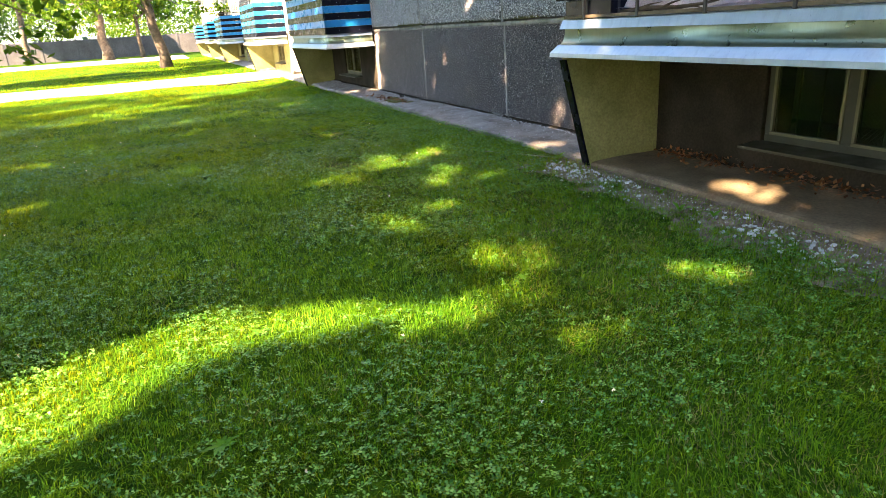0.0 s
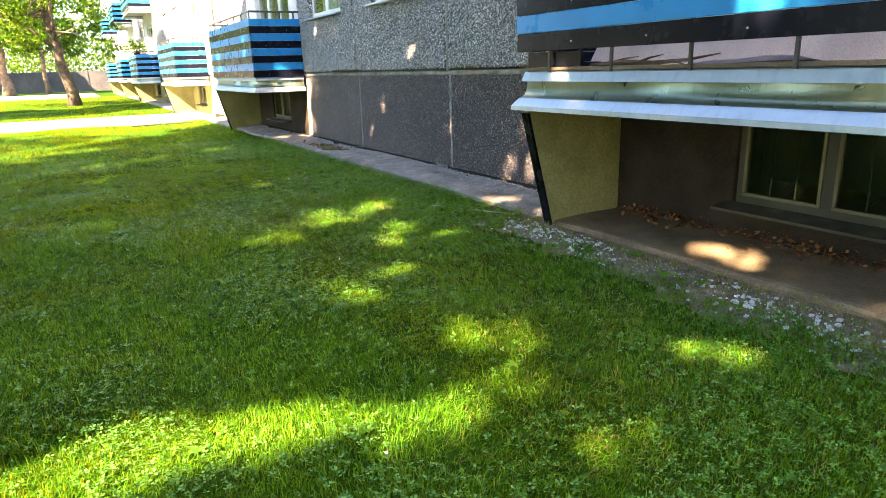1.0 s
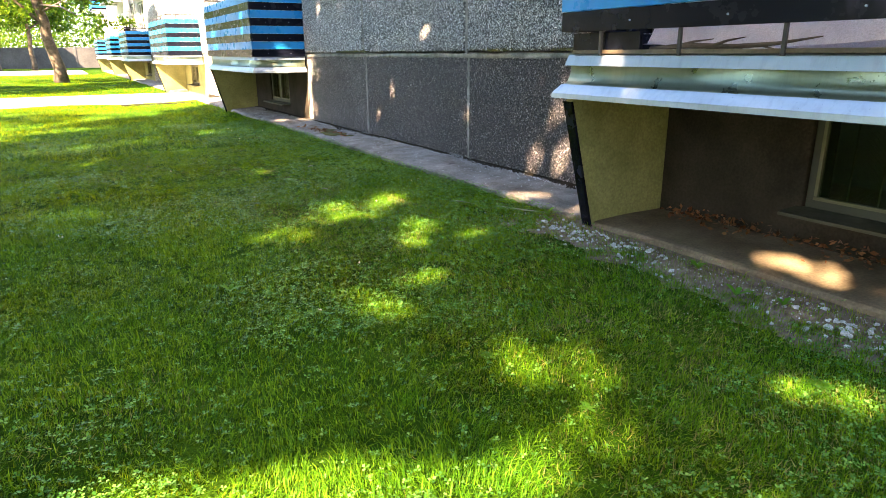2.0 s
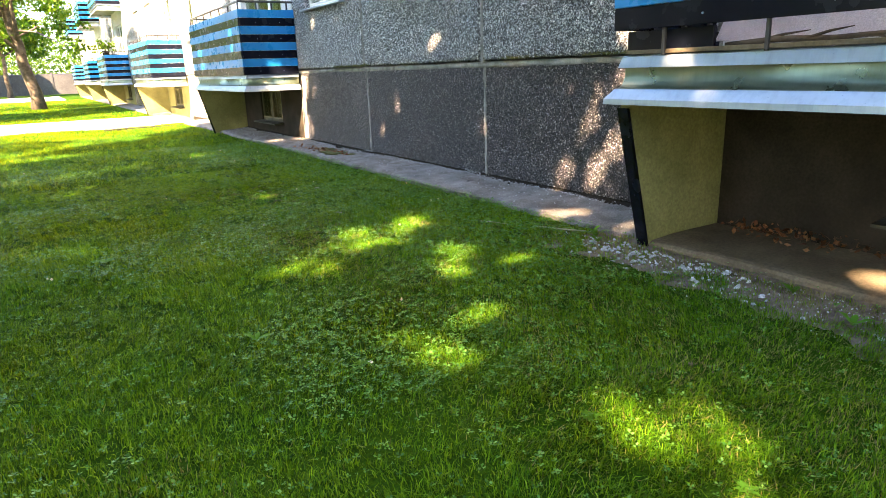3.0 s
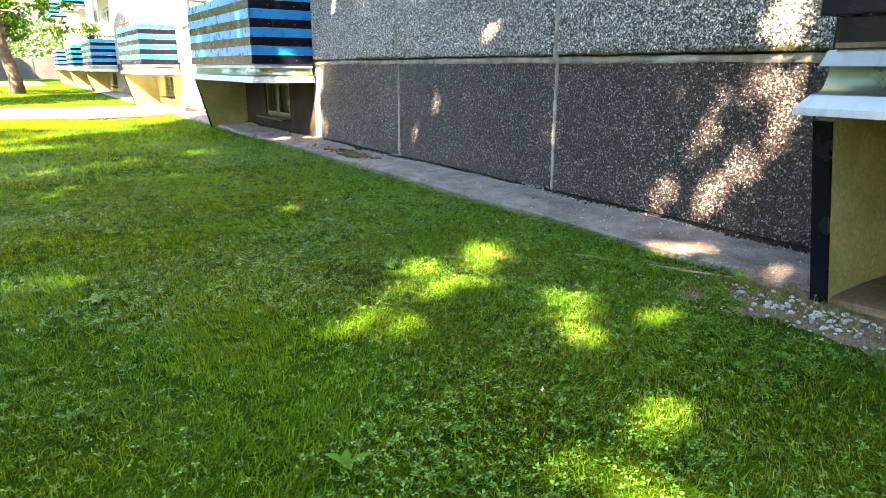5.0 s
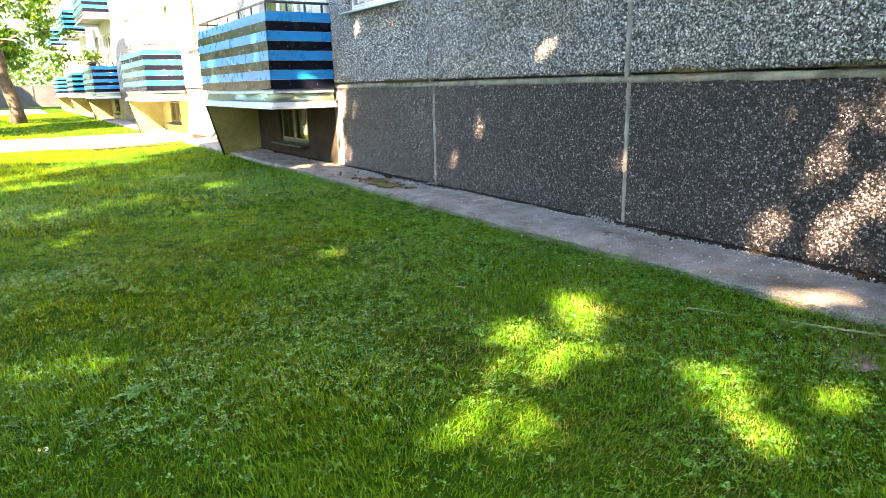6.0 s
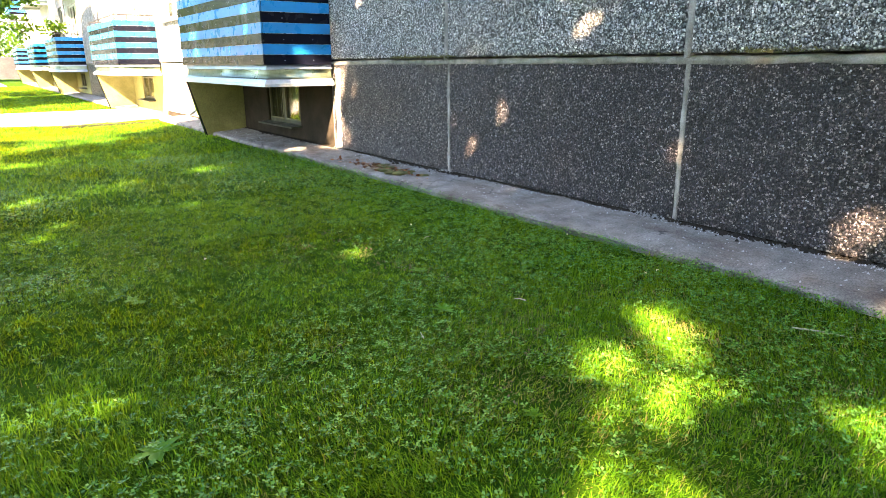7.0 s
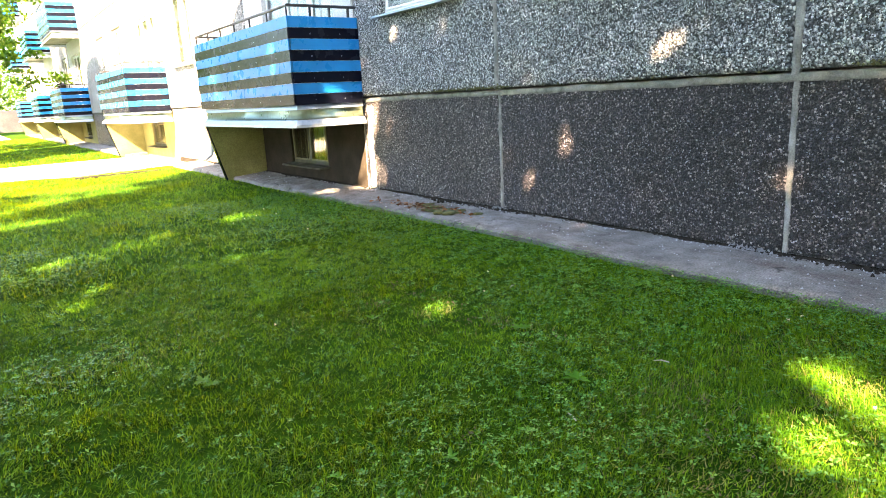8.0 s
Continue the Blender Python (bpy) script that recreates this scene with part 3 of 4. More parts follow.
    edge = prism([(2.800, 0.79), (3.044, -0.13), (3.064, -0.13), (2.820, 0.79)], y - thick + 0.002, y + 0.006)
    tagged(part("trim_fin_%d" % k, edge, M_BLACK), "black-painted front edge of a cross wall", "trim", "", "structure")


def balcony(y0, y1, dz=0.0, bottom=1.045, label="", detail=True, cloth=False):
    """Slab, flashing, painted fascia, railing posts and boards in turn black and blue."""
    b = empty("balcony", (2.84, (y0 + y1) / 2, 0.93 + dz), label, "balcony", "balconies of the block")
    inv = Matrix.Translation(-Vector(b.location))
    x0 = 2.84

    def add(name, bm, mat, lab="", parent=None):
        bm.transform(inv @ Matrix.Translation((0, 0, dz)))
        return part(name, bm, mat, parent or b, lab)
    add("slab", box(x0 + 0.02, y0 + 0.02, 0.935, FACE - 0.002, y1 - 0.02, 1.07, 0.004), M_SLAB)
    ring = lambda o, z: [(FACE - 0.004, y0 - o, z), (x0 - o, y0 - o, z), (x0 - o, y1 + o, z), (FACE - 0.004, y1 + o, z)]
    bm = bmesh.new()
    rows = [[bm.verts.new(p) for p in ring(o, z)] for o, z in ((-0.004, 1.014), (-0.003, 0.985), (-0.001, 0.960), (0.003, 0.938), (0.010, 0.916), (0.022, 0.900), (0.038, 0.893), (0.040, 0.888), (0.020, 0.896), (-0.016, 0.94), (-0.018, 1.014))]
    for r, q in zip(rows, rows[1:]):
        for k in range(3):
            f = bm.faces.new((r[k], r[k + 1], q[k + 1], q[k]))
            f.smooth = True
    add("fascia", bm, M_FASCIA, "sheet-metal fascia with a hollow curve, tinted like the reflected lawn")
    bm = bmesh.new()
    rows = [[bm.verts.new(p) for p in ring(o, z)] for o, z in ((0.036, 0.896), (0.043, 0.886), (0.078, 0.842), (0.080, 0.812), (0.070, 0.812), (0.068, 0.836), (0.036, 0.880))]
    for r, q in zip(rows, rows[1:]):
        for k in range(3):
            bm.faces.new((r[k], r[k + 1], q[k + 1], q[k]))
    add("drip_flashing", bm, M_METAL, "bent galvanised drip flashing")
    bm = bmesh.new()
    rows = [[bm.verts.new(p) for p in ring(o, z)] for o, z in ((0.026, 1.010), (0.024, 1.018), (0.009, 1.068), (0.004, 1.074), (-0.016, 1.078), (-0.016, 1.070), (0.002, 1.064), (0.018, 1.010))]
    for r, q in zip(rows, rows[1:]):
        for k in range(3):
            bm.faces.new((r[k], r[k + 1], q[k + 1], q[k]))
    add("edge_trim", bm, M_METAL, "grey-green metal edge trim of the slab")
    h, gap, t = 0.1185, 0.003, 0.02
    face = x0 - 0.055
    fronts, sides = [], []
    for k in range(8):
        z0, z1 = bottom + h * k + gap, bottom + h * (k + 1)
        mat, lab = (M_BLACK, "black-painted board") if k % 2 == 0 else (M_BLUE, "bright blue painted board")
        s = 0.004 * math.sin(k * 2.1 + y0)
        front = add("board", box(face + s, y0 - 0.04, z0, face + t + s, y1 + 0.04, z1, 0.003), mat, lab)
        fronts.append(front)
        side = add("board", box(face + t + 0.004, y0 - 0.04 + s, z0, FACE - 0.006, y0 - 0.02 + s, z1, 0.003), mat, lab)
        sides.append(side)
        add("board", box(face + t + 0.004, y1 + 0.02, z0, FACE - 0.006, y1 + 0.04, z1, 0.003), mat, lab)
    top = bottom + h * 8
    n = 7 if detail else 5
    for y in (np.arange(y1 - 0.28, y0, -0.575) if bottom > 1.1 else np.linspace(y0 + 0.02, y1 - 0.02, n)):
        add("post", box(x0 - 0.028, y - 0.009, 1.07, x0 - 0.010, y + 0.009, top + 0.105, 0.003), M_RAIL)
    for x in np.linspace(x0 + 0.25, FACE - 0.1, 3):
        for y in (y0 + 0.002, y1 - 0.002):
            add("post", box(x - 0.012, y - 0.013, 1.07, x + 0.012, y + 0.013, top + 0.105, 0.003), M_RAIL)
    rail = tube([(FACE - 0.003, y0, top + 0.115), (x0 - 0.015, y0, top + 0.115), (x0 - 0.015, y1, top + 0.115), (FACE - 0.003, y1, top + 0.115)], [0.017] * 4)
    add("handrail", rail, M_RAIL)
    if bottom > 1.1:
        # Black boards added to paint in the dark void at the gap's end.
        add("kick_board", box(x0 + 0.03, y1 - 0.012, 1.075, FACE - 0.006, y1 + 0.012, bottom - 0.004, 0.003), M_BLACK, "black board added to darken the far end of the gap")
        add("kick_board", box(x0 + 0.002, y1 - 0.56, 1.080, x0 + 0.026, y1 - 0.016, bottom - 0.004, 0.003), M_BLACK, "black board added to darken the far end of the gap")
        add("ledge", box(x0 - 0.016, y0, 1.080, x0 + 0.05, y1 - 0.02, 1.102, 0.004), M_FLOOR, "brown weathered ledge strip")
    if detail:
        for k in (0, 2, 4, 6):
            for y in np.arange(y0 + 0.35, y1, 0.62):
                add("bolt", tube([(face + 0.004, y, bottom + h * (k + 0.45)), (face - 0.003, y, bottom + h * (k + 0.45))], [0.006, 0.005], 6), M_METAL, "small steel bolt head", fronts[k])
            for x in (3.05, 3.42):
                add("bolt", tube([(x, y0 - 0.034, bottom + h * (k + 0.45)), (x, y0 - 0.046, bottom + h * (k + 0.45))], [0.006, 0.005], 6), M_METAL, "small steel bolt head", sides[k])
    return b


LABEL = "balcony with blue and black striped boards"
balcony(1.45, 4.81, 0, 1.205, LABEL + ", open gap below")
balcony(12.40, 15.80, -0.02, 1.06, LABEL + " in tree shade")
balcony(21.2, 24.6, 0, 1.06, LABEL + " in full sun", False)
for y in (32.2, 41.0, 52.0):
    for level in (0, 1, 2):
        balcony(y, y + 3.4, STOREY * level, 1.06, LABEL + (" far along the block" if level == 0 else " on an upper storey"), False)
for k, y in enumerate((4.812, 15.88, 24.6, 35.6, 44.4, 55.4)):
    fin(k + 1, y)


def lumpy(radius, squash, seed, sub=1):
    bm = bmesh.new()
    bmesh.ops.create_icosphere(bm, subdivisions=sub, radius=radius)
    r = random.Random(seed)
    for v in bm.verts:
        v.co *= 0.84 + 0.3 * r.random()
        v.co.z *= squash
    return bm


# pale sheet added in place of the lit wall seen through the near balcony's gap
bm = bmesh.new()
cols = [[bm.verts.new((3.0 + 0.5 * i / 8, y, 1.085 + 0.05 * float(value_noise(i * 0.4, y * 3, 1.0, 5)) + (0.11 if 1 < i < 8 else 0.0))) for i in range(10)] for y in np.linspace(1.7, 4.4, 36)]
for a, c in zip(cols, cols[1:]):
    for i in range(9):
        bm.faces.new((a[i], a[i + 1], c[i + 1], c[i]))
bmesh.ops.solidify(bm, geom=list(bm.faces), thickness=0.012)
tagged(part("blanket", bm, M_STAND_IN, smooth=True), "greyish white sheet standing in for the lit wall behind the gap", "blanket")


# dry branch lying on the edge of the slab, behind the posts
bm = tube([(2.90, 4.22, 1.108), (2.89, 3.95, 1.120), (2.91, 3.70, 1.112), (2.88, 3.45, 1.124), (2.87, 3.24, 1.150)], [0.010, 0.015, 0.013, 0.009, 0.003], 7)
for ya, yb, za in ((4.05, 3.80, 1.150), (3.82, 3.62, 1.155), (3.60, 3.46, 1.098)):
    tube([(2.895, ya, 1.116), (2.89, (ya + yb) / 2, (1.116 + za) / 2 + 0.006), (2.885, yb, za)], [0.008, 0.006, 0.002], 6, bm)
tagged(part("dry_branch", bm, M_BARK, smooth=True), "dark dry branch lying on the balcony's edge", "branch")


def flower_pot(at):
    p = empty("flower_pot", at, "dark flower pot with a leafy plant on the balcony rail", "flower pot")
    part("pot", tube([(0, 0, 0), (0, 0, 0.02), (0, 0, 0.2)], [0.10, 0.11, 0.15], 14), M_BACK, p)
    n = 120
    c = RNG.normal(0, 1, (n, 3)) * (0.22, 0.22, 0.13) + (0, 0, 0.38)
    tagged(soup("plant", leaf_quads(c, np.full(n, 0.08), RNG), [(0, 1, 2, 3)], M_LEAF, p), kind="stuff")


def leaf_quads(centres, sizes, rng, flat=0.0):
    n = len(centres)
    d = rng.normal(0, 1, (n, 3))
    d[:, 2] *= 1 - flat
    d /= np.linalg.norm(d, axis=1)[:, None]
    e = rng.normal(0, 1, (n, 3))
    e[:, 2] *= 1 - flat
    e -= d * (e * d).sum(1)[:, None]
    e /= np.linalg.norm(e, axis=1)[:, None]
    s = np.asarray(sizes)[:, None]
    return np.stack([centres - d * s, centres + e * s * 0.55, centres + d * s, centres - e * s * 0.55], 1)


flower_pot((2.95, 33.0, 1.07 + 0.93))

# ---------------------------------------------------------------- trees
# Gaps cut in the crowns to lay sun spots, placed to fit the camera's view, on lawn (x, y to x, y, radius), pavement and
# wall.
GAPS_LAWN = [(-1.5, 2.54, -0.6, 2.86, 0.30), (-0.6, 2.88, -0.1, 3.14, 0.23), (-0.1, 3.14, 0.55, 3.07, 0.13), (0.6, 3.02, 0.88, 2.90, 0.13), (0.86, 2.70, 1.0, 2.88, 0.12),
             (1.0, 2.88, 1.3, 2.86, 0.11), (1.3, 2.84, 1.47, 3.16, 0.13), (1.47, 3.2, 1.43, 3.56, 0.11), (1.45, 3.52, 1.58, 3.44, 0.09), (1.40, 2.42, 1.45, 2.40, 0.09),
             (1.08, 5.62, 1.20, 5.76, 0.10), (1.18, 5.76, 1.52, 5.94, 0.12), (1.52, 5.95, 1.96, 6.06, 0.13), (1.96, 6.10, 2.22, 6.24, 0.12), (2.22, 6.26, 2.44, 6.46, 0.09), (1.76, 6.32, 1.98, 6.34, 0.07), (1.30, 5.60, 1.38, 5.84, 0.08)]
GAPS_SIDE = [(2.04, 5.42, 1.92, 5.14, 0.11), (2.40, 5.12, 2.30, 5.20, 0.07), (2.14, 5.52, 1.98, 5.28, 0.11), (1.58, 4.54, 1.66, 4.53, 0.07), (1.18, 4.34, 1.30, 4.22, 0.09),
             (2.22, 2.63, 2.32, 2.62, 0.07), (-0.98, 3.88, -0.8, 3.95, 0.08), (-1.1, 4.66, -0.98, 4.63, 0.07), (1.74, 8.28, 1.82, 8.36, 0.07)]
GAPS_DIM = [(-0.35, 7.34, 0.30, 7.16, 0.09), (1.70, 8.4, 1.62, 8.7, 0.06), (0.6, 8.9, 1.0, 9.1, 0.07), (1.05, 9.25, 1.15, 9.2, 0.08), (1.20, 7.92, 1.27, 7.92, 0.07), (0.85, 7.64, 1.08, 7.66, 0.05), (1.02, 8.66, 1.1, 8.66, 0.06),
            (-1.55, 8.63, -1.4, 8.63, 0.12), (1.12, 4.60, 1.16, 4.58, 0.05), (2.06, 3.56, 2.12, 3.52, 0.07), (-0.9, 9.9, 0.1, 10.0, 0.10), (0.3, 10.4, 1.3, 10.5, 0.10), (-1.8, 6.6, -1.1, 6.5, 0.12)]
GAPS_FAR = [(1.92, 12.22, 2.36, 12.32, 0.10), (-0.35, 11.2, 0.35, 11.62, 0.11), (1.10, 11.9, 1.18, 11.95, 0.06), (0.38, 15.9, 1.83, 16.66, 0.16), (-0.9, 14.4, 0.9, 16.2, 0.20), (0.9, 16.9, 2.6, 17.9, 0.18),
            (-1.0, 17.9, 1.4, 18.6, 0.22), (-1.6, 12.8, -0.6, 13.0, 0.14), (-2.4, 15.5, -1.2, 16.0, 0.25), (-1.4, 13.6, 0.3, 14.0, 0.14)]
GAPS_PAVED = [(3.36, 3.68, 3.48, 3.62, 0.07), (3.30, 3.30, 3.50, 3.33, 0.09), (3.20, 5.78, 3.34, 5.68, 0.07), (3.24, 5.22, 3.42, 5.14, 0.08), (3.25, 12.5, 3.4, 12.9, 0.10)]
GAPS_WALL = [(5.50, 1.36, 5.42, 0.66, 0.07), (5.62, 0.55, 5.55, 0.4, 0.03), (6.28, 0.05, 6.30, 0.20, 0.025), (6.13, 0.12, 6.13, 0.34, 0.035), (5.88, 0.05, 5.88, 0.32, 0.045), (5.70, 0.36, 5.68, 0.46, 0.02), (8.17, 1.40, 8.32, 1.30, 0.03),
             (8.88, 1.27, 8.9, 1.28, 0.0), (10.78, 1.56, 10.78, 1.74, 0.02), (11.60, 1.66, 11.58, 1.90, 0.03), (10.41, 1.84, 10.41, 1.9, 0.02), (12.36, 0.85, 12.46, 0.06, 0.20), (12.13, 0.15, 12.13, 0.32, 0.04),
             (7.6, 0.0, 7.6, 0.04, 0.05), (7.32, 0.5, 7.35, 0.56, 0.05), (9.62, 0.32, 9.6, 0.34, 0.01), (11.89, 0.74, 11.86, 0.84, 0.03)]
GAPS_WALL_DIM = [(9.22, 0.58, 9.22, 0.66, 0.04), (5.78, 0.93, 5.80, 1.0, 0.07), (6.01, 0.55, 6.0, 0.62, 0.06), (6.82, 0.88, 6.82, 0.94, 0.05), (5.72, 0.62, 5.76, 0.78, 0.06), (6.2, 0.84, 6.22, 0.92, 0.05), (5.66, 0.10, 5.66, 0.2, 0.05)]
GAPS_BALCONY = [(3.0, 1.36, 2.9, 1.5, 0.10), (4.25, 0.86, 4.25, 0.88, 0.05), (4.45, 1.06, 4.5, 1.09, 0.07), (15.05, 1.2, 15.1, 1.55, 0.09), (12.86, 1.3, 12.86, 1.7, 0.08), (3.7, 0.98, 3.75, 0.95, 0.05)]


def cast(x, y, z):
    """Where the sun's ray through a place meets the level of the lawn."""
    return x + SUN.x * (z - LAWN), y + SUN.y * (z - LAWN)


GAPS = [*GAPS_LAWN, *GAPS_SIDE, *GAPS_FAR, *GAPS_PAVED]
for rows, x in ((GAPS_WALL, 3.68), (GAPS_BALCONY, 2.80)):
    for ya, za, yb, zb, r in rows:
        GAPS.append((*cast(x, ya, za), *cast(x, yb, zb), r))
BRIGHT = len(GAPS)                                   # the gaps from here on keep some leaves, for dimmer sun spots
for ya, za, yb, zb, r in GAPS_WALL_DIM:
    GAPS.append((*cast(3.68, ya, za), *cast(3.68, yb, zb), r))
GAPS.extend(GAPS_DIM)


def open_sky(gx, gy):
    """How open the crowns are, 0 to 1, to the sun ray that ends at this place of the lawn's level."""
    hit = np.zeros(gx.shape)
    wx = gx + (value_noise(gx, gy, 4, 21) - 0.5) * 0.11 + (value_noise(gx, gy, 13, 23) - 0.5) * 0.16
    wy = gy + (value_noise(gx, gy, 4, 22) - 0.5) * 0.11 + (value_noise(gx, gy, 13, 24) - 0.5) * 0.16
    fray = value_noise(gx, gy, 6.5, 25)
    for k, (ax, ay, bx, by, r) in enumerate(GAPS):
        dx, dy = bx - ax, by - ay
        f = np.clip(((wx - ax) * dx + (wy - ay) * dy) / (dx * dx + dy * dy + 1e-9), 0, 1)
        inside = np.hypot(wx - ax - f * dx, wy - ay - f * dy) < (r + 0.04) * ((0.9 if k < 2 else 0.65) + 0.8 * fray)
        hit = np.maximum(hit, inside * (1.0 if k < 4 else 0.66 if k >= BRIGHT else 0.95))
    return hit


def trunk_mesh(base, top, r, limbs, seed, sides=12):
    rr = random.Random(seed)
    b, t = Vector(base), Vector(top)
    pts, rad = [], []
    for k in range(9):
        f = k / 8
        p = b.lerp(t, f) + Vector((rr.uniform(-1, 1), rr.uniform(-1, 1), 0)) * r * 0.35 * (0 < k)
        pts.append(p)
        rad.append(r * (1.35 if k == 0 else 1.0 - 0.5 * f))
    pts[0].z -= 0.15
    bm = tube(pts, rad, sides)
    for tip, start, *girth in limbs:
        g = r * (girth[0] if girth else 1.0)
        p0 = b.lerp(t, start)
        p3 = Vector(tip)
        mid = p0.lerp(p3, 0.5) + Vector((rr.uniform(-0.3, 0.3), rr.uniform(-0.3, 0.3), 0.3))
        tube([p0, p0.lerp(mid, 0.5), mid, mid.lerp(p3, 0.6), p3], [g * 0.45, g * 0.36, g * 0.26, g * 0.16, g * 0.06], 7, bm)
    return bm


def tree(base, top, r, lobes, leaves, leaf, label, seed, shade=False):
    """Trunk with limbs, and a crown of single leaves gathered in lobes (centre, radius)."""
    t = empty("tree", base, label, "tree", "trees of the lawn")
    inv = Matrix.Translation(-Vector(base))
    bm = trunk_mesh(base, top, r, [(Vector(c) - Vector((0, 0, q * 0.2)), 0.45 + 0.5 * (i / max(1, len(lobes))), min(1.0, 0.25 + 0.3 * q)) for i, (c, q) in enumerate(lobes)], seed)
    bm.transform(inv)
    part("trunk", bm, M_BARK, t, smooth=True)
    rng = np.random.default_rng(seed)
    total = sum(q * q for _, q in lobes)
    pts = []
    for c, q in lobes:
        n = int(leaves * q * q / total)
        tw = rng.normal(0, 1, (max(12, n // 22), 3))
        tw /= np.linalg.norm(tw, axis=1)[:, None]
        tw *= q * (0.35 + 0.65 * rng.random((len(tw), 1)) ** 0.5)
        pick = tw[rng.integers(0, len(tw), n)]
        p = pick + rng.normal(0, 1, (n, 3)) * (0.16 * q ** 0.5, 0.16 * q ** 0.5, 0.10 * q ** 0.5)
        p[:, 2] *= 0.8
        pts.append(p + np.array(c))
    p = np.concatenate(pts)
    if shade:
        keep = rng.random(len(p)) > open_sky(*cast(p[:, 0], p[:, 1], p[:, 2]))
        p = p[keep]
    ob = soup("crown", leaf_quads(p - np.array(base), leaf * (0.7 + 0.6 * rng.random(len(p))), rng), [(0, 1, 2, 3)], M_LEAF, t)
    return t


def shade_tree(gx, gy, rx, ry, seed, height=8.4):
    """A tree added out of view, whose crown shades an oval of the lawn round (gx, gy)."""
    rng = np.random.default_rng(seed)
    cx, cy = gx - SUN.x * (height - LAWN), gy - SUN.y * (height - LAWN)
    t = empty("tree", (cx, cy, LAWN), "unseen tree added off to the side to cast leaf shade", "tree", "trees of the lawn")
    lobes = [((cx + math.cos(a) * 2.2, cy + math.sin(a) * 2.2, height + rng.uniform(-1, 1)), 2) for a in np.arange(0, 6.2, 0.9)]
    bm = trunk_mesh((cx, cy, LAWN), (cx + 0.2, cy - 0.1, height), 0.30, [(c, 0.5 + 0.06 * k) for k, (c, _) in enumerate(lobes)], seed)
    bm.transform(Matrix.Translation((-cx, -cy, -LAWN)))
    part("trunk", bm, M_BARK, t, smooth=True)
    step = 0.05
    us, vs = np.meshgrid(np.arange(gx - rx, gx + rx, step), np.arange(gy - ry, gy + ry, step), indexing="ij")
    us, vs = (us + rng.uniform(-0.5, 0.5, us.shape) * step).ravel(), (vs + rng.uniform(-0.5, 0.5, vs.shape) * step).ravel()
    d = np.hypot((us - gx) / rx, (vs - gy) / ry)
    # Leaves are thinned here to brighten the lawn farther off.
    thin = 0.66 * np.clip((2.8 - us) / 1.2, 0, 1) * np.clip((vs - 8.0) / 2.2, 0, 1) * (vs < 19) * (0.72 + 0.5 * value_noise(us, vs, 1.1, 27))
    keep = (d < 0.88 + 0.2 * value_noise(us, vs, 1.2, seed)) & (rng.random(us.shape) > open_sky(us, vs)) & (rng.random(us.shape) > thin)
    us, vs, d = us[keep], vs[keep], np.clip(d[keep], 0, 1)
    half = 2.5 * np.sqrt(1 - d * d) + 0.25
    h = height + half * (rng.random(len(us)) * 2 - 1) * (0.7 + 0.3 * value_noise(us, vs, 1.5, seed + 1))
    p = np.stack([us - SUN.x * (h - LAWN), vs - SUN.y * (h - LAWN), h], 1)
    base = np.array((cx, cy, LAWN))
    soup("crown", leaf_quads(p - base, 0.095 + 0.03 * rng.random(len(p)), rng, 0.5), [(0, 1, 2, 3)], M_LEAF, t)


# Unseen trees added to shade lawn, wall and fence; some fill holes between crowns.
for k, (gx, gy, rx, ry) in enumerate([(-2.4, 1.0, 4.4, 4.4), (4.2, 1.2, 4.2, 4.6), (-2.2, 8.2, 4.4, 4.4), (4.4, 8.4, 4.4, 4.6), (-2.4, 14.6, 4.2, 4.0), (4.3, 14.4, 4.2, 4.2), (-7.5, 5, 3.6, 4.6)]):
    shade_tree(gx, gy, rx, ry, 100 + k)
shade_tree(0.9, 4.8, 2.7, 2.2, 134, 9.6)
shade_tree(0.9, 11.4, 2.6, 2.4, 135, 9.6)
shade_tree(-3.0, 74.6, 6.5, 3.2, 133, 7.0)
shade_tree(-2.0, 29.5, 4.4, 3.6, 131, 10.0)
shade_tree(3.6, 31.5, 3.4, 3.4, 132, 11.0)

tree((0.25, 36.0, LAWN), (-0.35, 35.4, 5.2), 0.26,
     [((-2.3, 35, 4.3), 1.9), ((0.4, 34.5, 5.6), 2.3), ((1.5, 31.5, 3.0), 0.7), ((1.75, 30.6, 2.2), 0.45), ((-1.4, 37, 6.6), 3.0), ((-4.0, 36.5, 3.9), 1.9), ((-3.2, 34, 2.7), 1.0), ((1.2, 36.5, 4.6), 1.4), ((-1.2, 34, 3.1), 0.9)],
     15000, 0.085, "leaning broad-leaved tree on the lawn beside the block", 11)
tree((-3.9, 63, LAWN), (-4.1, 63, 6.5), 0.42, [((-4.5, 62, 6.5), 4.0), ((-8, 63, 6), 3.5), ((-1.5, 64, 5.5), 2.6), ((-5.5, 61, 3.6), 2.0)], 7000, 0.16, "large tree with a pale trunk before the fence", 12)
tree((-1.3, 66, LAWN), (-1.3, 66, 5.0), 0.2, [((-1.0, 66, 5.0), 2.4), ((0.8, 67, 4.6), 2.0), ((-2.6, 67, 4.2), 1.6)], 4500, 0.14, "slender tree before the grey fence", 13)
tree((-4.4, 9.4, LAWN), (-4.2, 9.2, 4.6), 0.2, [((-1.16, 8.0, 1.72), 0.34), ((-0.86, 8.0, 1.38), 0.22), ((-1.22, 8.1, 1.16), 0.22), ((-1.7, 8.3, 2.1), 0.5), ((-2.6, 8.6, 3.0), 0.9), ((-4.4, 9.4, 5), 1.9)], 3400, 0.062, "tree with low drooping dark green branches", 14, True)


def woods():
    rng = np.random.default_rng(40)
    pts = []
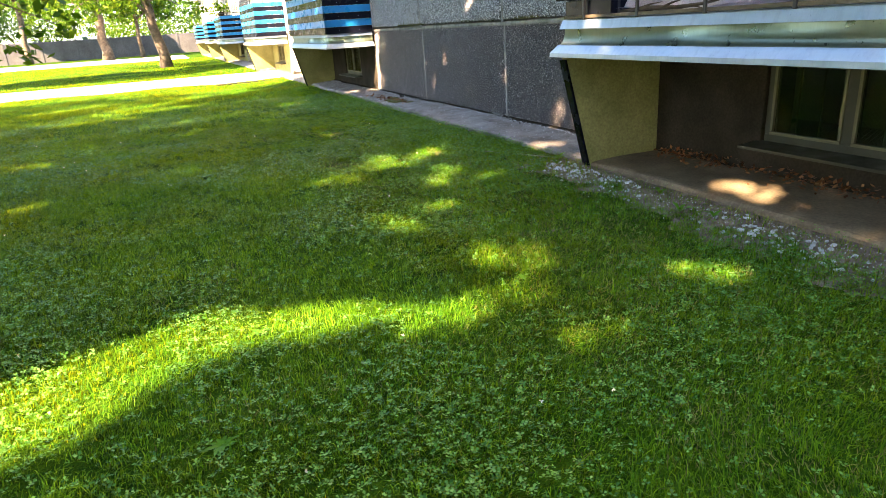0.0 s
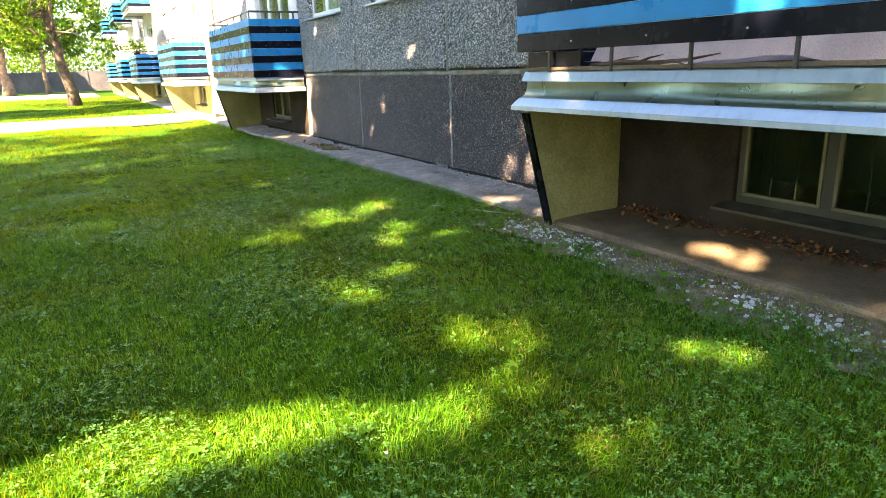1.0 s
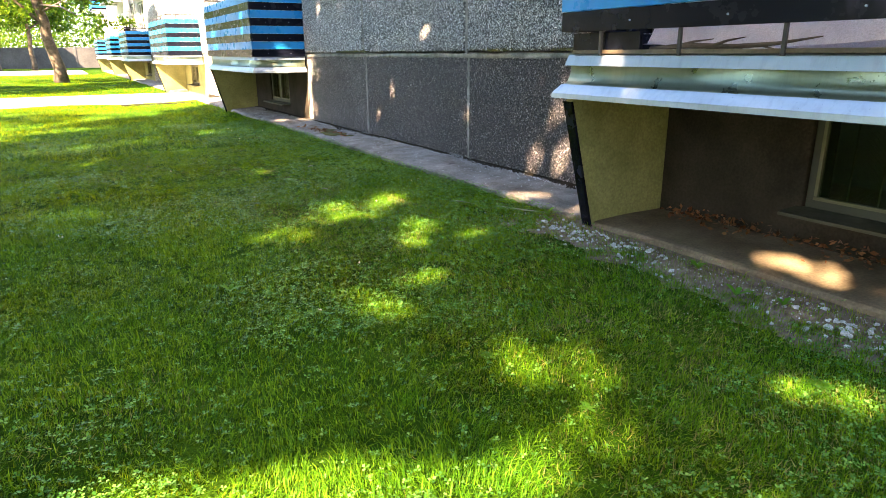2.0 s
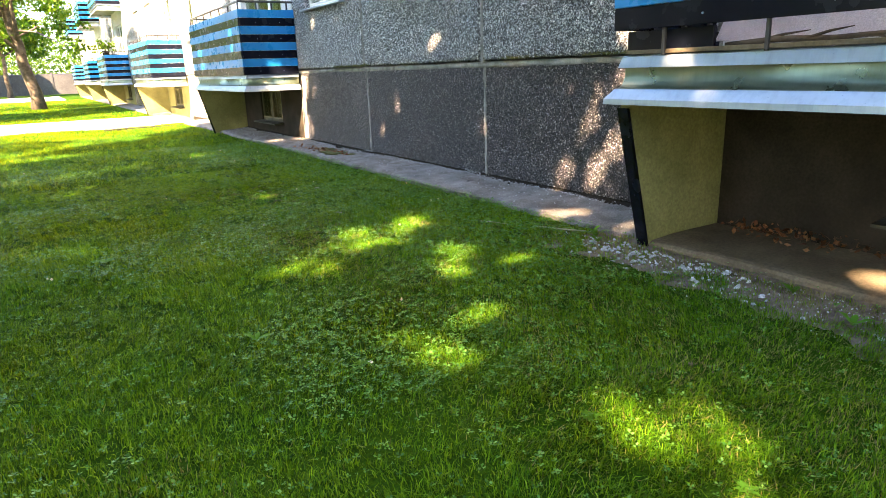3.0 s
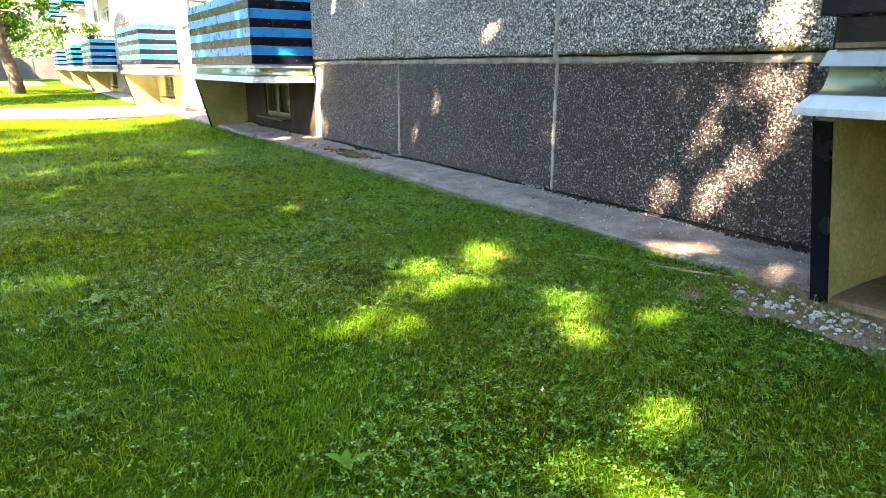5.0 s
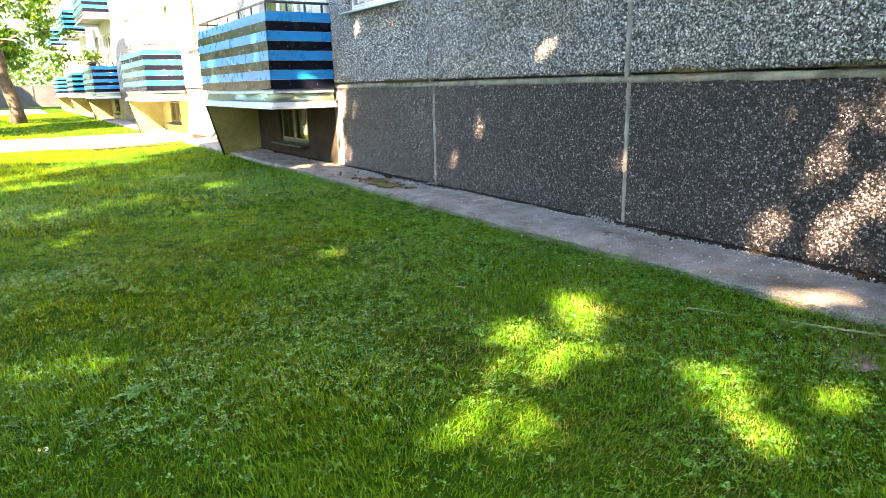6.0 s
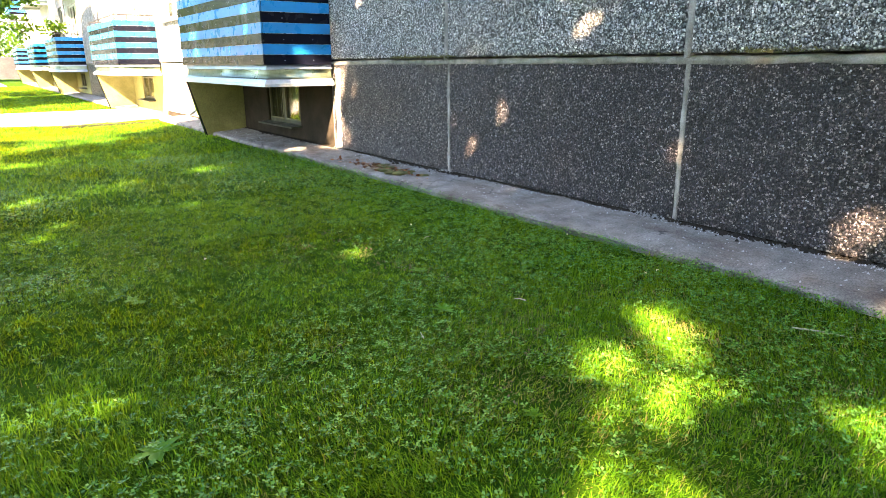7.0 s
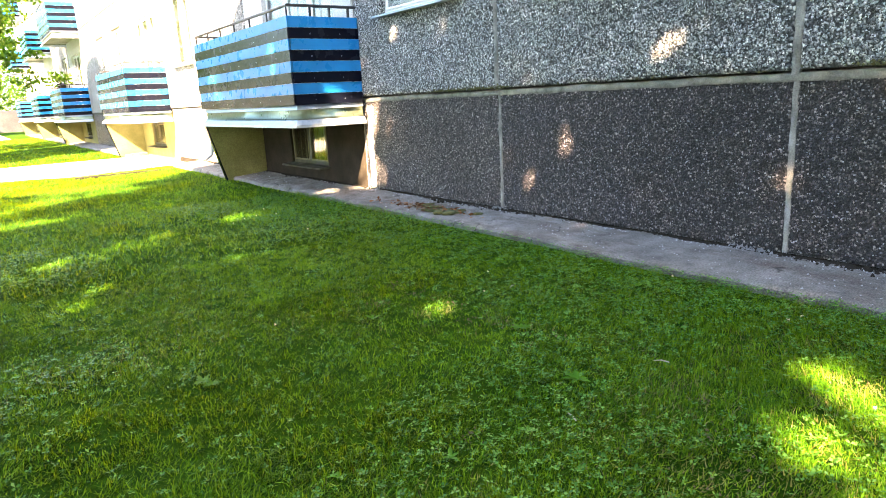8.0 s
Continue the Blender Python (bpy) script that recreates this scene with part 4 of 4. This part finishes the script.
    spots = [(rng.uniform(-45, 25), rng.uniform(84, 105), rng.uniform(3, 10)) for _ in range(26)]
    # Unseen trees to the left and behind, added to cut the skylight.
    spots += [(rng.uniform(-40, -27), rng.uniform(-25, 45), rng.uniform(2, 11)) for _ in range(34)]
    spots += [(rng.uniform(-27, 3), rng.uniform(-30, -20), rng.uniform(2, 10)) for _ in range(16)]
    for c in spots:
        c = np.array(c)
        n = 2800 if c[1] > 60 and -32 < c[0] < 8 else 600
        p = rng.normal(0, 1, (n, 3))
        p /= np.linalg.norm(p, axis=1)[:, None]
        p = p * (0.5 + 0.5 * rng.random((n, 1))) * rng.uniform(3, 5) + rng.normal(0, 0.3, (n, 3))
        pts.append(p + c)
    p = np.concatenate(pts)
    p = p[p[:, 2] > 0.3]
    tagged(soup("far_trees", leaf_quads(p, np.where(p[:, 1] > 60, 0.15, 0.5) * (0.8 + 0.5 * rng.random(len(p))), rng), [(0, 1, 2, 3)], M_LEAF), "green trees beyond the fence, with unseen ones added to block sky", "trees", "", "stuff")


woods()


def fence():
    f = empty("fence", (-10, 73, LAWN), "grey concrete panel fence across the far end", "fence")
    me = mesh_of("fence_panel", box(0.05, -0.06, 0, 2.95, 0.06, 1.85, 0.02), M_FENCE)
    pm = mesh_of("fence_post", box(-0.09, -0.1, 0, 0.09, 0.1, 1.95, 0.02), M_FENCE)
    for k in range(-14, 10):
        for name, d in (("panel", me), ("post", pm)):
            o = new(name, d)
            o.parent = f
            o.location = (k * 3.0, 0, 0)


fence()

# ---------------------------------------------------------------- lawn
def wedge(n, y0, y1, rng):
    y = rng.uniform(y0, y1, n)
    left = -1.0 - 0.17 * (y - 0.45)
    x = left + rng.random(n) * (3.16 - left)
    return x, y


def bare_soil(x, y):
    w = (value_noise(x, y, 2.2, 31) - 0.5) * 0.7 + (value_noise(x, y, 6, 32) - 0.5) * 0.3
    strip_ = (x + w > 2.70) & (y + w < 5.35)
    spots = np.zeros(np.shape(x), bool)
    for sx, sy, r in SPOTS:
        spots |= np.hypot((x - sx) * 1.3, y - sy) + w * 0.25 < r
    return strip_ | spots


SPOTS = ((1.80, 8.9, 0.10), (1.80, 8.62, 0.08), (1.86, 7.85, 0.07), (2.38, 6.42, 0.10), (1.37, 6.35, 0.13), (1.62, 6.55, 0.09), (2.35, 6.2, 0.10), (1.95, 7.55, 0.10), (2.1, 7.2, 0.10), (1.75, 8.05, 0.09), (2.2, 4.3, 0.12), (2.0, 3.6, 0.10), (1.0, 7.1, 0.06), (2.35, 3.4, 0.12), (2.3, 5.62, 0.09), (1.85, 8.3, 0.08), (1.55, 8.6, 0.07), (1.8, 6.75, 0.08))


def on_lawn(x, y):
    ok = (x < 3.13 + (value_noise(y, 0 * y, 1.7, 11) - 0.5) * 0.05) & ~((y > 20.05) & (y < 24.15)) & ~((y > 49.9) & (y < 62.1))
    return ok & ~((x > 3.02) & (y < 4.9)) & ~((x > 1.28) & (y > 19.2) & (y < 19.33))


def blades(name, x, y, rng, tall, width, material, label, bent=True):
    n = len(x)
    h = tall * (0.45 + 0.75 * rng.random(n))
    yaw, lean = rng.uniform(0, 2 * math.pi, n), rng.random(n) ** 0.6 * 1.25
    comb = (value_noise(x, y, 1.5, 51) - 0.5) * 5
    yaw = np.where(rng.random(n) < 0.5, comb + rng.normal(0, 0.6, n), yaw)
    dx, dy = np.cos(yaw), np.sin(yaw)
    w = width * (0.6 + 0.8 * rng.random(n))
    base = np.stack([x, y, ground_z(x, y) - 0.004], 1)
    side = np.stack([-dy, dx, 0 * x], 1) * w[:, None] * 0.5
    way = np.stack([dx, dy, 0 * x], 1)
    up = np.array((0, 0, 1.0))
    mid = base + way * (h * lean * 0.28)[:, None] + up * (h * 0.55)[:, None]
    tip = base + way * (h * lean)[:, None] + up * (h * (1.0 - 0.42 * lean))[:, None]
    if bent:
        v = np.stack([base - side, base + side, mid + side * 0.85, mid - side * 0.85, tip], 1)
        ob = soup(name, v, [(0, 1, 2, 3), (3, 2, 4)], material)
    else:
        ob = soup(name, np.stack([base - side, base + side, tip], 1), [(0, 1, 2)], material)
    return tagged(ob, label, "grass", "", "stuff")


def lawn():
    rng = np.random.default_rng(60)
    for name, n, y0, y1, tall, width, bent in (("lawn_grass", 150000, 1.0, 4.6, 0.046, 0.0030, True), ("lawn_grass", 330000, 1.0, 4.6, 0.030, 0.0034, False), ("lawn_grass", 95000, 4.6, 7.5, 0.044, 0.0034, True), ("lawn_grass", 620000, 4.6, 10.5, 0.032, 0.0050, False), ("lawn_grass", 170000, 10.5, 20.1, 0.06, 0.008, False), ("lawn_grass", 80000, 24.1, 50, 0.07, 0.02, False)):
        x, y = wedge(n, y0, y1, rng)
        ok = on_lawn(x, y) & ~(bare_soil(x, y) & (rng.random(n) > np.where(x > 2.5, 0.10, 0.30)))
        thin = value_noise(x, y, 1.1, 61) * 0.6 + value_noise(x, y, 3.7, 62) * 0.4
        clump = value_noise(x, y, 17, 65) * 0.6 + value_noise(x, y, 41, 66) * 0.4
        ok &= rng.random(n) < np.clip(0.45 + 1.2 * thin, 0, 1) * np.clip((clump - 0.26) * 3.2, 0.12, 1)
        lush = (0.75 + 0.55 * value_noise(x, y, 1.3, 63)) * (0.6 + 0.8 * clump)
        x, y, lush = x[ok], y[ok], lush[ok]
        blades(name, x, y, rng, tall * lush, width, M_GRASS, "short green lawn grass", bent)
    y = rng.uniform(-1.5, 19.5, 110000)
    x = rng.uniform(-9, 3.1, 110000)
    ok = on_lawn(x, y) & ((x < -1.0 - 0.17 * (y - 0.45)) | (y < 1.0))
    blades("lawn_grass", x[ok], y[ok], rng, 0.055, 0.012, M_GRASS, "short green lawn grass", False)
    x, y = wedge(300000, 1.0, 12, rng)
    dry = value_noise(x, y, 1.6, 64)
    near_dirt = bare_soil(x + 0.25, y) | bare_soil(x - 0.1, y + 0.15) | bare_soil(x, y - 0.2)
    ok = on_lawn(x, y) & (((dry > 0.74) & (rng.random(len(x)) < 0.2)) | ((x > 0.9) & (y < 7.0) & (rng.random(len(x)) < 0.62 * np.clip((x - 0.9) / 0.5, 0, 1) * (0.3 + value_noise(x, y, 2.3, 68)))) | (near_dirt & (rng.random(len(x)) < 0.6)) | (rng.random(len(x)) < 0.012))
    blades("dry_grass", x[ok], y[ok], rng, 0.040, 0.0038, M_DRY, "dry yellowish grass among the green", False)


lawn()


def clover():
    rng = np.random.default_rng(70)
    x, y = wedge(215000, 1.0, 13.5, rng)
    p = value_noise(x, y, 0.9, 71) * 0.6 + value_noise(x, y, 3.1, 72) * 0.4
    chance = np.clip((p - 0.42) * 1.9, 0.07, 0.42) + np.clip((x - 2.2) * 0.5, 0, 0.3) * (y > 5)
    ok = on_lawn(x, y) & (rng.random(len(x)) < chance) & ~(bare_soil(x, y) & (rng.random(len(x)) > 0.22))
    x, y = x[ok], y[ok]
    n = len(x)
    z = ground_z(x, y) + 0.028 + 0.03 * rng.random(n)
    out = []
    r = 0.0055 + 0.0085 * rng.random(n)
    spin = rng.uniform(0, 2 * math.pi, n)
    tx, ty = rng.normal(0, 0.22, n), rng.normal(0, 0.22, n)
    for k in range(3):
        a = spin + k * 2.094
        ring = []
        for da, q in ((0, 0.05), (-0.55, 0.85), (0, 1.12), (0.55, 0.85)):
            ox, oy = np.cos(a + da) * r * q, np.sin(a + da) * r * q
            ring.append(np.stack([x + ox, y + oy, z + ox * tx + oy * ty + 0.25 * r * q], 1))
        out.append(np.stack(ring, 1))
    v = np.concatenate(out, 0)
    tagged(soup("clover_leaves", v, [(0, 1, 2, 3)], M_CLOVER), "small three-lobed clover leaves in the lawn", "clover", "", "stuff")
    pick = rng.choice(n, 45, replace=False)
    c = np.stack([x[pick], y[pick], z[pick] + 0.015], 1)
    c = np.repeat(c, 16, 0) + rng.normal(0, 0.0028, (45 * 16, 3))
    tagged(soup("clover_flowers", leaf_quads(c, np.full(len(c), 0.0035), rng), [(0, 1, 2, 3)], M_PETAL), "tiny white clover flower heads", "flowers", "", "stuff")


clover()


def weed(at, size, seed, leaves=7, upright=0.4):
    """A rosette of broad leaves, each a part."""
    w = empty("weed", at, "broad-leaved weed rosette growing in the lawn", "weed", "weeds of the lawn")
    rr = random.Random(seed)
    for k in range(leaves):
        a = k * 2.4 + rr.uniform(-0.3, 0.3)
        ln, wd = size * rr.uniform(0.7, 1.15), size * rr.uniform(0.26, 0.36)
        lift = upright * rr.uniform(0.6, 1.5)
        bm = bmesh.new()
        rows = []
        for i in range(7):
            f = i / 6
            half = wd * 0.5 * (math.sin(math.pi * min(1, f ** 0.75)) + 0.10 * (1 - f)) * (1 + 0.12 * math.sin(i * 2.6))
            r, z = ln * f, ln * (lift * f - 0.55 * lift * f * f) + 0.012
            rows.append([bm.verts.new((r * math.cos(a) - q * math.sin(a), r * math.sin(a) + q * math.cos(a), z + abs(q) * 0.25)) for q in (-half, 0, half)])
        for p, q in zip(rows, rows[1:]):
            for i in (0, 1):
                bm.faces.new((p[i], p[i + 1], q[i + 1], q[i]))
        part("leaf", bm, M_WEED, w, smooth=True)
    return w


def weeds():
    rr = random.Random(5)
    protos = [weed((0.63, 4.84, float(ground_z(0.63, 4.84)) + 0.02), 0.075, 1, 4, 0.7), weed((1.6, 7.15, float(ground_z(1.6, 7.15))), 0.07, 2), weed((0.2, 6.74, float(ground_z(0.2, 6.74))), 0.09, 3, 9, 0.25)]
    for k in range(62):
        y = rr.uniform(1.6, 11.5)
        x = rr.uniform(-0.6 - 0.1 * y, 3.0)
        if bool(bare_soil(np.array(x), np.array(y))):
            continue
        p = rr.choice(protos)
        s = rr.uniform(0.3, 0.7)
        c = copy_thing(p, pose(x, y, float(ground_z(x, y)), 0, 0, rr.uniform(0, 360)))
        c.scale = (s, s, s)
    for x, y, s in ((2.98, 5.13, 1.3), (2.92, 5.05, 1.0), (3.05, 5.22, 1.0), (2.9, 3.75, 1.0), (2.75, 3.4, 1.1), (2.82, 3.2, 0.9)):
        c = copy_thing(protos[0], pose(x, y, float(ground_z(x, y)), 0, 0, x * 900))
        c.scale = (s, s, s * 1.4)


weeds()


# ---------------------------------------------------------------- stones, sticks, litter
def stones():
    rr = random.Random(9)
    protos = []
    for k in range(5):
        st = part("stone", lumpy(0.015, 0.60, 20 + k, 1 if k < 3 else 2), M_STONE)
        tagged(st, "pale broken stone lying on bare soil by the wall", "stone", "stones by the wall")
        protos.append(st)
    spots = [(2.82, 4.55), (2.90, 4.25), (2.80, 4.1), (2.84, 4.75), (2.84, 3.2), (2.80, 2.9), (2.85, 2.6), (2.78, 2.4), (2.95, 5.0), (2.92, 4.6)]
    n = 0
    while n < 285:
        cx, cy = rr.choice(spots)
        x, y = rr.gauss(cx, 0.085), rr.gauss(cy, 0.16)
        if x > 3.0:
            continue
        s = rr.uniform(0.3, 1.05) * (1.5 if rr.random() < 0.08 else 1.0)
        m = pose(x, y, float(ground_z(x, y)) + 0.006 * s, rr.uniform(-20, 20), rr.uniform(-20, 20), rr.uniform(0, 360))
        if n < 5:
            protos[n].matrix_basis = m
        else:
            copy_thing(rr.choice(protos), m).scale = (s, s * rr.uniform(0.7, 1.3), s)
        n += 1
    rng = np.random.default_rng(80)
    k = 1100
    y = rng.uniform(1.6, 5.6, k)
    x = 3.0 - np.abs(rng.normal(0, 0.19, k))
    c = np.stack([x, y, ground_z(x, y) + 0.002], 1)
    tagged(soup("gravel", chips(c, 0.002 + 0.004 * rng.random(k) ** 2, rng), CHIP, M_STONE), "fine pale gravel and chips on the soil", "gravel", "", "stuff")
    k = 5200
    y = rng.uniform(4.95, 19, k)
    x = WALL - 0.004 - np.abs(rng.normal(0, 0.020, k)) * (0.5 + value_noise(y, 0 * y, 1.3, 81) * 1.6)
    c = np.stack([x, y, 0.003 + 0 * x], 1)
    tagged(soup("soil_crumbs", chips(c, 0.006 + 0.017 * rng.random(k) ** 2, rng), CHIP, M_BACK), "dark soil and crumbs along the foot of the wall", "soil", "", "stuff")
    c = np.concatenate([np.stack([rng.normal(sx, r * 0.5, 26), rng.normal(sy, r * 0.6, 26), 0 * np.ones(26)], 1) for sx, sy, r in SPOTS])
    c[:, 2] = ground_z(c[:, 0], c[:, 1]) + 0.003
    tagged(soup("bare_soil", chips(c, 0.003 + 0.005 * rng.random(len(c)) ** 2, rng), CHIP, M_SOIL), "crumbs of bare brown soil in worn spots of the lawn", "soil", "", "stuff")
    k = 1900
    y = rng.uniform(5.0, 19, k)
    x = np.where(rng.random(k) < 0.55, 3.66 - np.abs(rng.normal(0, 0.035, k)), rng.uniform(3.16, 3.66, k))
    c = np.stack([x, y, -0.028 + (x - 3.13) * 0.06], 1)
    tagged(soup("crumbs", chips(c, 0.0025 + 0.006 * rng.random(k) ** 2, rng), CHIP, M_STONE), "crumbs of broken concrete on the pavement", "crumbs", "", "stuff")


CHIP = [(0, 1, 2), (0, 2, 3), (0, 3, 4), (0, 4, 1)]


def chips(c, s, rng):
    s = np.asarray(s)[:, None]
    a = rng.uniform(0, 6.28, len(c))
    out = [c + np.stack([rng.normal(0, 0.3, len(c)), rng.normal(0, 0.3, len(c)), np.ones(len(c))], 1) * s]
    for k in range(4):
        b = a + k * 1.57 + rng.normal(0, 0.25, len(c))
        out.append(c + np.stack([np.cos(b), np.sin(b), -0.4 + 0 * b], 1) * s * (0.8 + 0.6 * rng.random((len(c), 1))))
    return np.stack(out, 1)


stones()


def sticks():
    for pts, r, lab in (([(2.90, 5.68, -0.082), (2.97, 5.48, -0.076), (3.06, 5.24, -0.066)], 0.007, "bleached straight stick lying against the kerb"),
                        ([(2.70, 6.05, -0.082), (2.75, 5.95, -0.079), (2.80, 5.84, -0.084)], 0.004, "thin bleached twig lying in the grass")):
        tagged(part("stick", tube(pts, [r, r * 0.9, r * 0.6], 7), M_STICK, smooth=True), lab, "stick", "sticks by the kerb")
    for k, (x, y, a) in enumerate(((2.25, 8.25, 20), (1.3, 6.9, 70), (1.95, 7.0, 120))):
        st = part("straw", tube([(-0.03, 0, 0), (0, 0.003, 0.006), (0.03, 0, 0)], [0.003, 0.003, 0.002], 5), M_STICK)
        st.matrix_basis = pose(x, y, float(ground_z(x, y)) + 0.045, 0, 0, a)
        tagged(st, "short pale straw lying on the lawn", "straw", "straws on the lawn")


sticks()


def litter():
    rng = np.random.default_rng(90)
    n = 520
    y = np.concatenate([rng.uniform(1.6, 4.6, n // 2), rng.normal(4.2, 0.25, n // 4), rng.normal(3.2, 0.3, n // 4)])
    x = 3.69 - np.abs(rng.normal(0, 0.10, len(y)))
    ok = (y < 4.65) & (x < 3.68)
    x, y = x[ok], y[ok]
    c = np.stack([x, y, 0.012 + 0.06 * rng.random(len(x)) * np.clip(1 - (3.69 - x) / 0.25, 0.1, 1)], 1)
    tagged(soup("dry_leaves", leaf_quads(c, 0.010 + 0.016 * rng.random(len(x)), rng, 0.5), [(0, 1, 2, 3)], M_LITTER), "heap of dry brown leaves against the wall", "dry leaves", "", "stuff")
    n = 260
    y = rng.normal(10.75, 0.35, n)
    x = 3.36 + rng.normal(0, 0.07, n) + (y - 10.75) * -0.03
    c = np.stack([x, y, -0.012 + 0.012 * rng.random(n)], 1)
    tagged(soup("twig_litter", leaf_quads(c, 0.014 + 0.02 * rng.random(n), rng, 0.8), [(0, 1, 2, 3)], M_LITTER), "dark leaf litter on the concrete apron", "litter", "", "stuff")
    bm = bmesh.new()
    for k in range(16):
        a = lumpy(0.06 + 0.03 * rng.random(), 0.22, 300 + k)
        a.transform(Matrix.Translation((3.40 + rng.normal(0, 0.06), 10.45 + rng.normal(0, 0.28), -0.012)))
        me = bpy.data.meshes.new("moss_piece")
        a.to_mesh(me)
        a.free()
        bm.from_mesh(me)
    tagged(part("moss", bm, M_MOSS, smooth=True), "dark brown and green moss on the concrete apron", "moss", "", "stuff")


litter()


def wall_wear():
    """Broken plaster shaped like the sunlit strip beside the shaded balcony, mortar heaps and moss along the joints."""
    rng = np.random.default_rng(95)
    # The pale plaster leans like the sun streak it paints in.
    bm = bmesh.new()
    rows = []
    for k, z in enumerate(np.linspace(0.03, 0.99, 26)):
        f = (z - 0.03) / 0.96
        mid = 12.40 - 0.12 * f
        half = 0.055 + 0.05 * (1 - f) + 0.055 * float(value_noise(z, 0.0, 6, 96)) + 0.02 * math.sin(k * 1.9)
        a, b = max(12.10, mid - half), min(12.376, mid + half)
        rows.append([bm.verts.new((WALL - 0.004 - 0.010 * d * float(rng.random()), y, z)) for y, d in ((a, 0), (a * 0.7 + b * 0.3, 1), (a * 0.3 + b * 0.7, 1), (b, 0))])
    for r, q in zip(rows, rows[1:]):
        for j in range(3):
            bm.faces.new((r[j], r[j + 1], q[j + 1], q[j]))
    bmesh.ops.recalc_face_normals(bm, faces=bm.faces)
    tagged(part("trim_broken_plaster", bm, M_SLAB), "pale broken plaster painting in the sunlit strip at the plinth end", "plaster", "", "structure")
    for k, (y, n) in enumerate(((7.55, 6), (9.93, 4), (12.30, 7))):
        c = np.stack([WALL - 0.01 - np.abs(rng.normal(0, 0.025, n * 9)), rng.normal(y, 0.07, n * 9), 0.004 + 0.02 * rng.random(n * 9)], 1)
        tagged(soup("mortar_crumbs", chips(c, 0.004 + 0.010 * rng.random(n * 9) ** 2, rng), CHIP, M_MORTAR), "heap of pale mortar crumbs at a joint", "crumbs", "", "stuff")
    n = 2600
    y = rng.uniform(4.95, 12.2, n)
    y = y[rng.random(n) < np.clip((value_noise(y, 0 * y, 1.6, 97) - 0.42) * 4, 0.02, 1)]
    c = np.stack([FACE + 0.004 - 0.008 * rng.random(len(y)), y, J + 0.056 + np.abs(rng.normal(0, 0.012, len(y)))], 1)
    tagged(soup("moss_fringe", chips(c, 0.004 + 0.008 * rng.random(len(y)), rng), CHIP, M_MOSS), "dark moss growing along the lower edge of the panels", "moss", "", "stuff")


wall_wear()

def pebbledash(name, y0, y1, z0, z1, x, pitch, material, parent, seed, hole=None, rise=0.006):
    """Crushed stone set side by side over a panel's face, each chip a small broken facet cone."""
    rng = np.random.default_rng(seed)
    ys, zs = np.meshgrid(np.arange(y0, y1, pitch), np.arange(z0, z1, pitch * 0.9), indexing="ij")
    ys = ys + (np.arange(ys.shape[1]) % 2)[None, :] * pitch * 0.5
    ys, zs = ys.ravel(), zs.ravel()
    ys = ys + rng.normal(0, pitch * 0.22, len(ys))
    zs = zs + rng.normal(0, pitch * 0.22, len(zs))
    ok = (ys > y0 + 0.004) & (ys < y1 - 0.004) & (zs > z0 + 0.004) & (zs < z1 - 0.004) & (rng.random(len(ys)) > 0.03)
    if hole:
        ok &= ~((ys > hole[0] - 0.05) & (ys < hole[1] + 0.05) & (zs > hole[2] - 0.05) & (zs < hole[3]))
    ys, zs = ys[ok], zs[ok]
    n = len(ys)
    r = pitch * (0.42 + 0.30 * rng.random(n))
    turn, h = rng.uniform(0, 6.28, n), rise * (0.4 + 1.0 * rng.random(n))
    slim = 0.7 + 0.6 * rng.random(n)
    out = []
    for k in range(5):
        a = turn + k * 1.2566 + rng.normal(0, 0.22, n)
        out.append(np.stack([np.full(n, x + 0.002), ys + np.cos(a) * r * slim, zs + np.sin(a) * r / slim], 1))
    out.append(np.stack([x - h, ys + rng.normal(0, 0.3, n) * r, zs + rng.normal(0, 0.3, n) * r], 1))
    ob = soup(name, np.stack(out, 1), [(0, 1, 5), (1, 2, 5), (2, 3, 5), (3, 4, 5), (4, 0, 5)], material, parent)
    return tagged(ob, kind="stuff")


for k, (y0, y1) in enumerate(zip(BREAKS, BREAKS[1:])):
    if 4.8 < y0 < 12:
        fine = 0.0125 if y0 < 9 else 0.0145
        hole = (*PANES[y0], J + 0.058 + 0.85, J + 0.058 + 2.25) if y0 in PANES else None
        # The plinth panel past y 9 gets the chippings with sun glow in them.
        pebbledash("chippings", y0 + 0.024, y1 - 0.024, 0.024, J - 0.008, WALL, fine, M_DARK_CHIP if y0 < 9 else M_BRIGHT_CHIP, bpy.data.objects["wall_plinth_%d" % (k + 1)], 500 + k, None, 0.0065)
        pebbledash("chippings", y0 + 0.045, y1 - 0.045, J + 0.078, 2.42 if y0 > 7 else 2.0, FACE, fine, M_GREY_CHIP, bpy.data.objects["wall_panel_%d_1" % (k + 1)], 520 + k, hole, 0.0075)

# rainwater outlet at the far side of the shaded balcony
p = empty("drain_pipe", (3.52, 18.25, 0.16), "short grey rainwater pipe with a bent outlet", "pipe")
part("pipe", tube([(0.06, 0, 0.75), (0.06, 0, 0.12), (0.02, 0, 0.02), (-0.10, 0, -0.05)], [0.045] * 4, 12), M_METAL, p, smooth=True)
part("bracket", box(0.05, -0.055, 0.5, 0.12, 0.055, 0.53, 0.003), M_METAL, p)
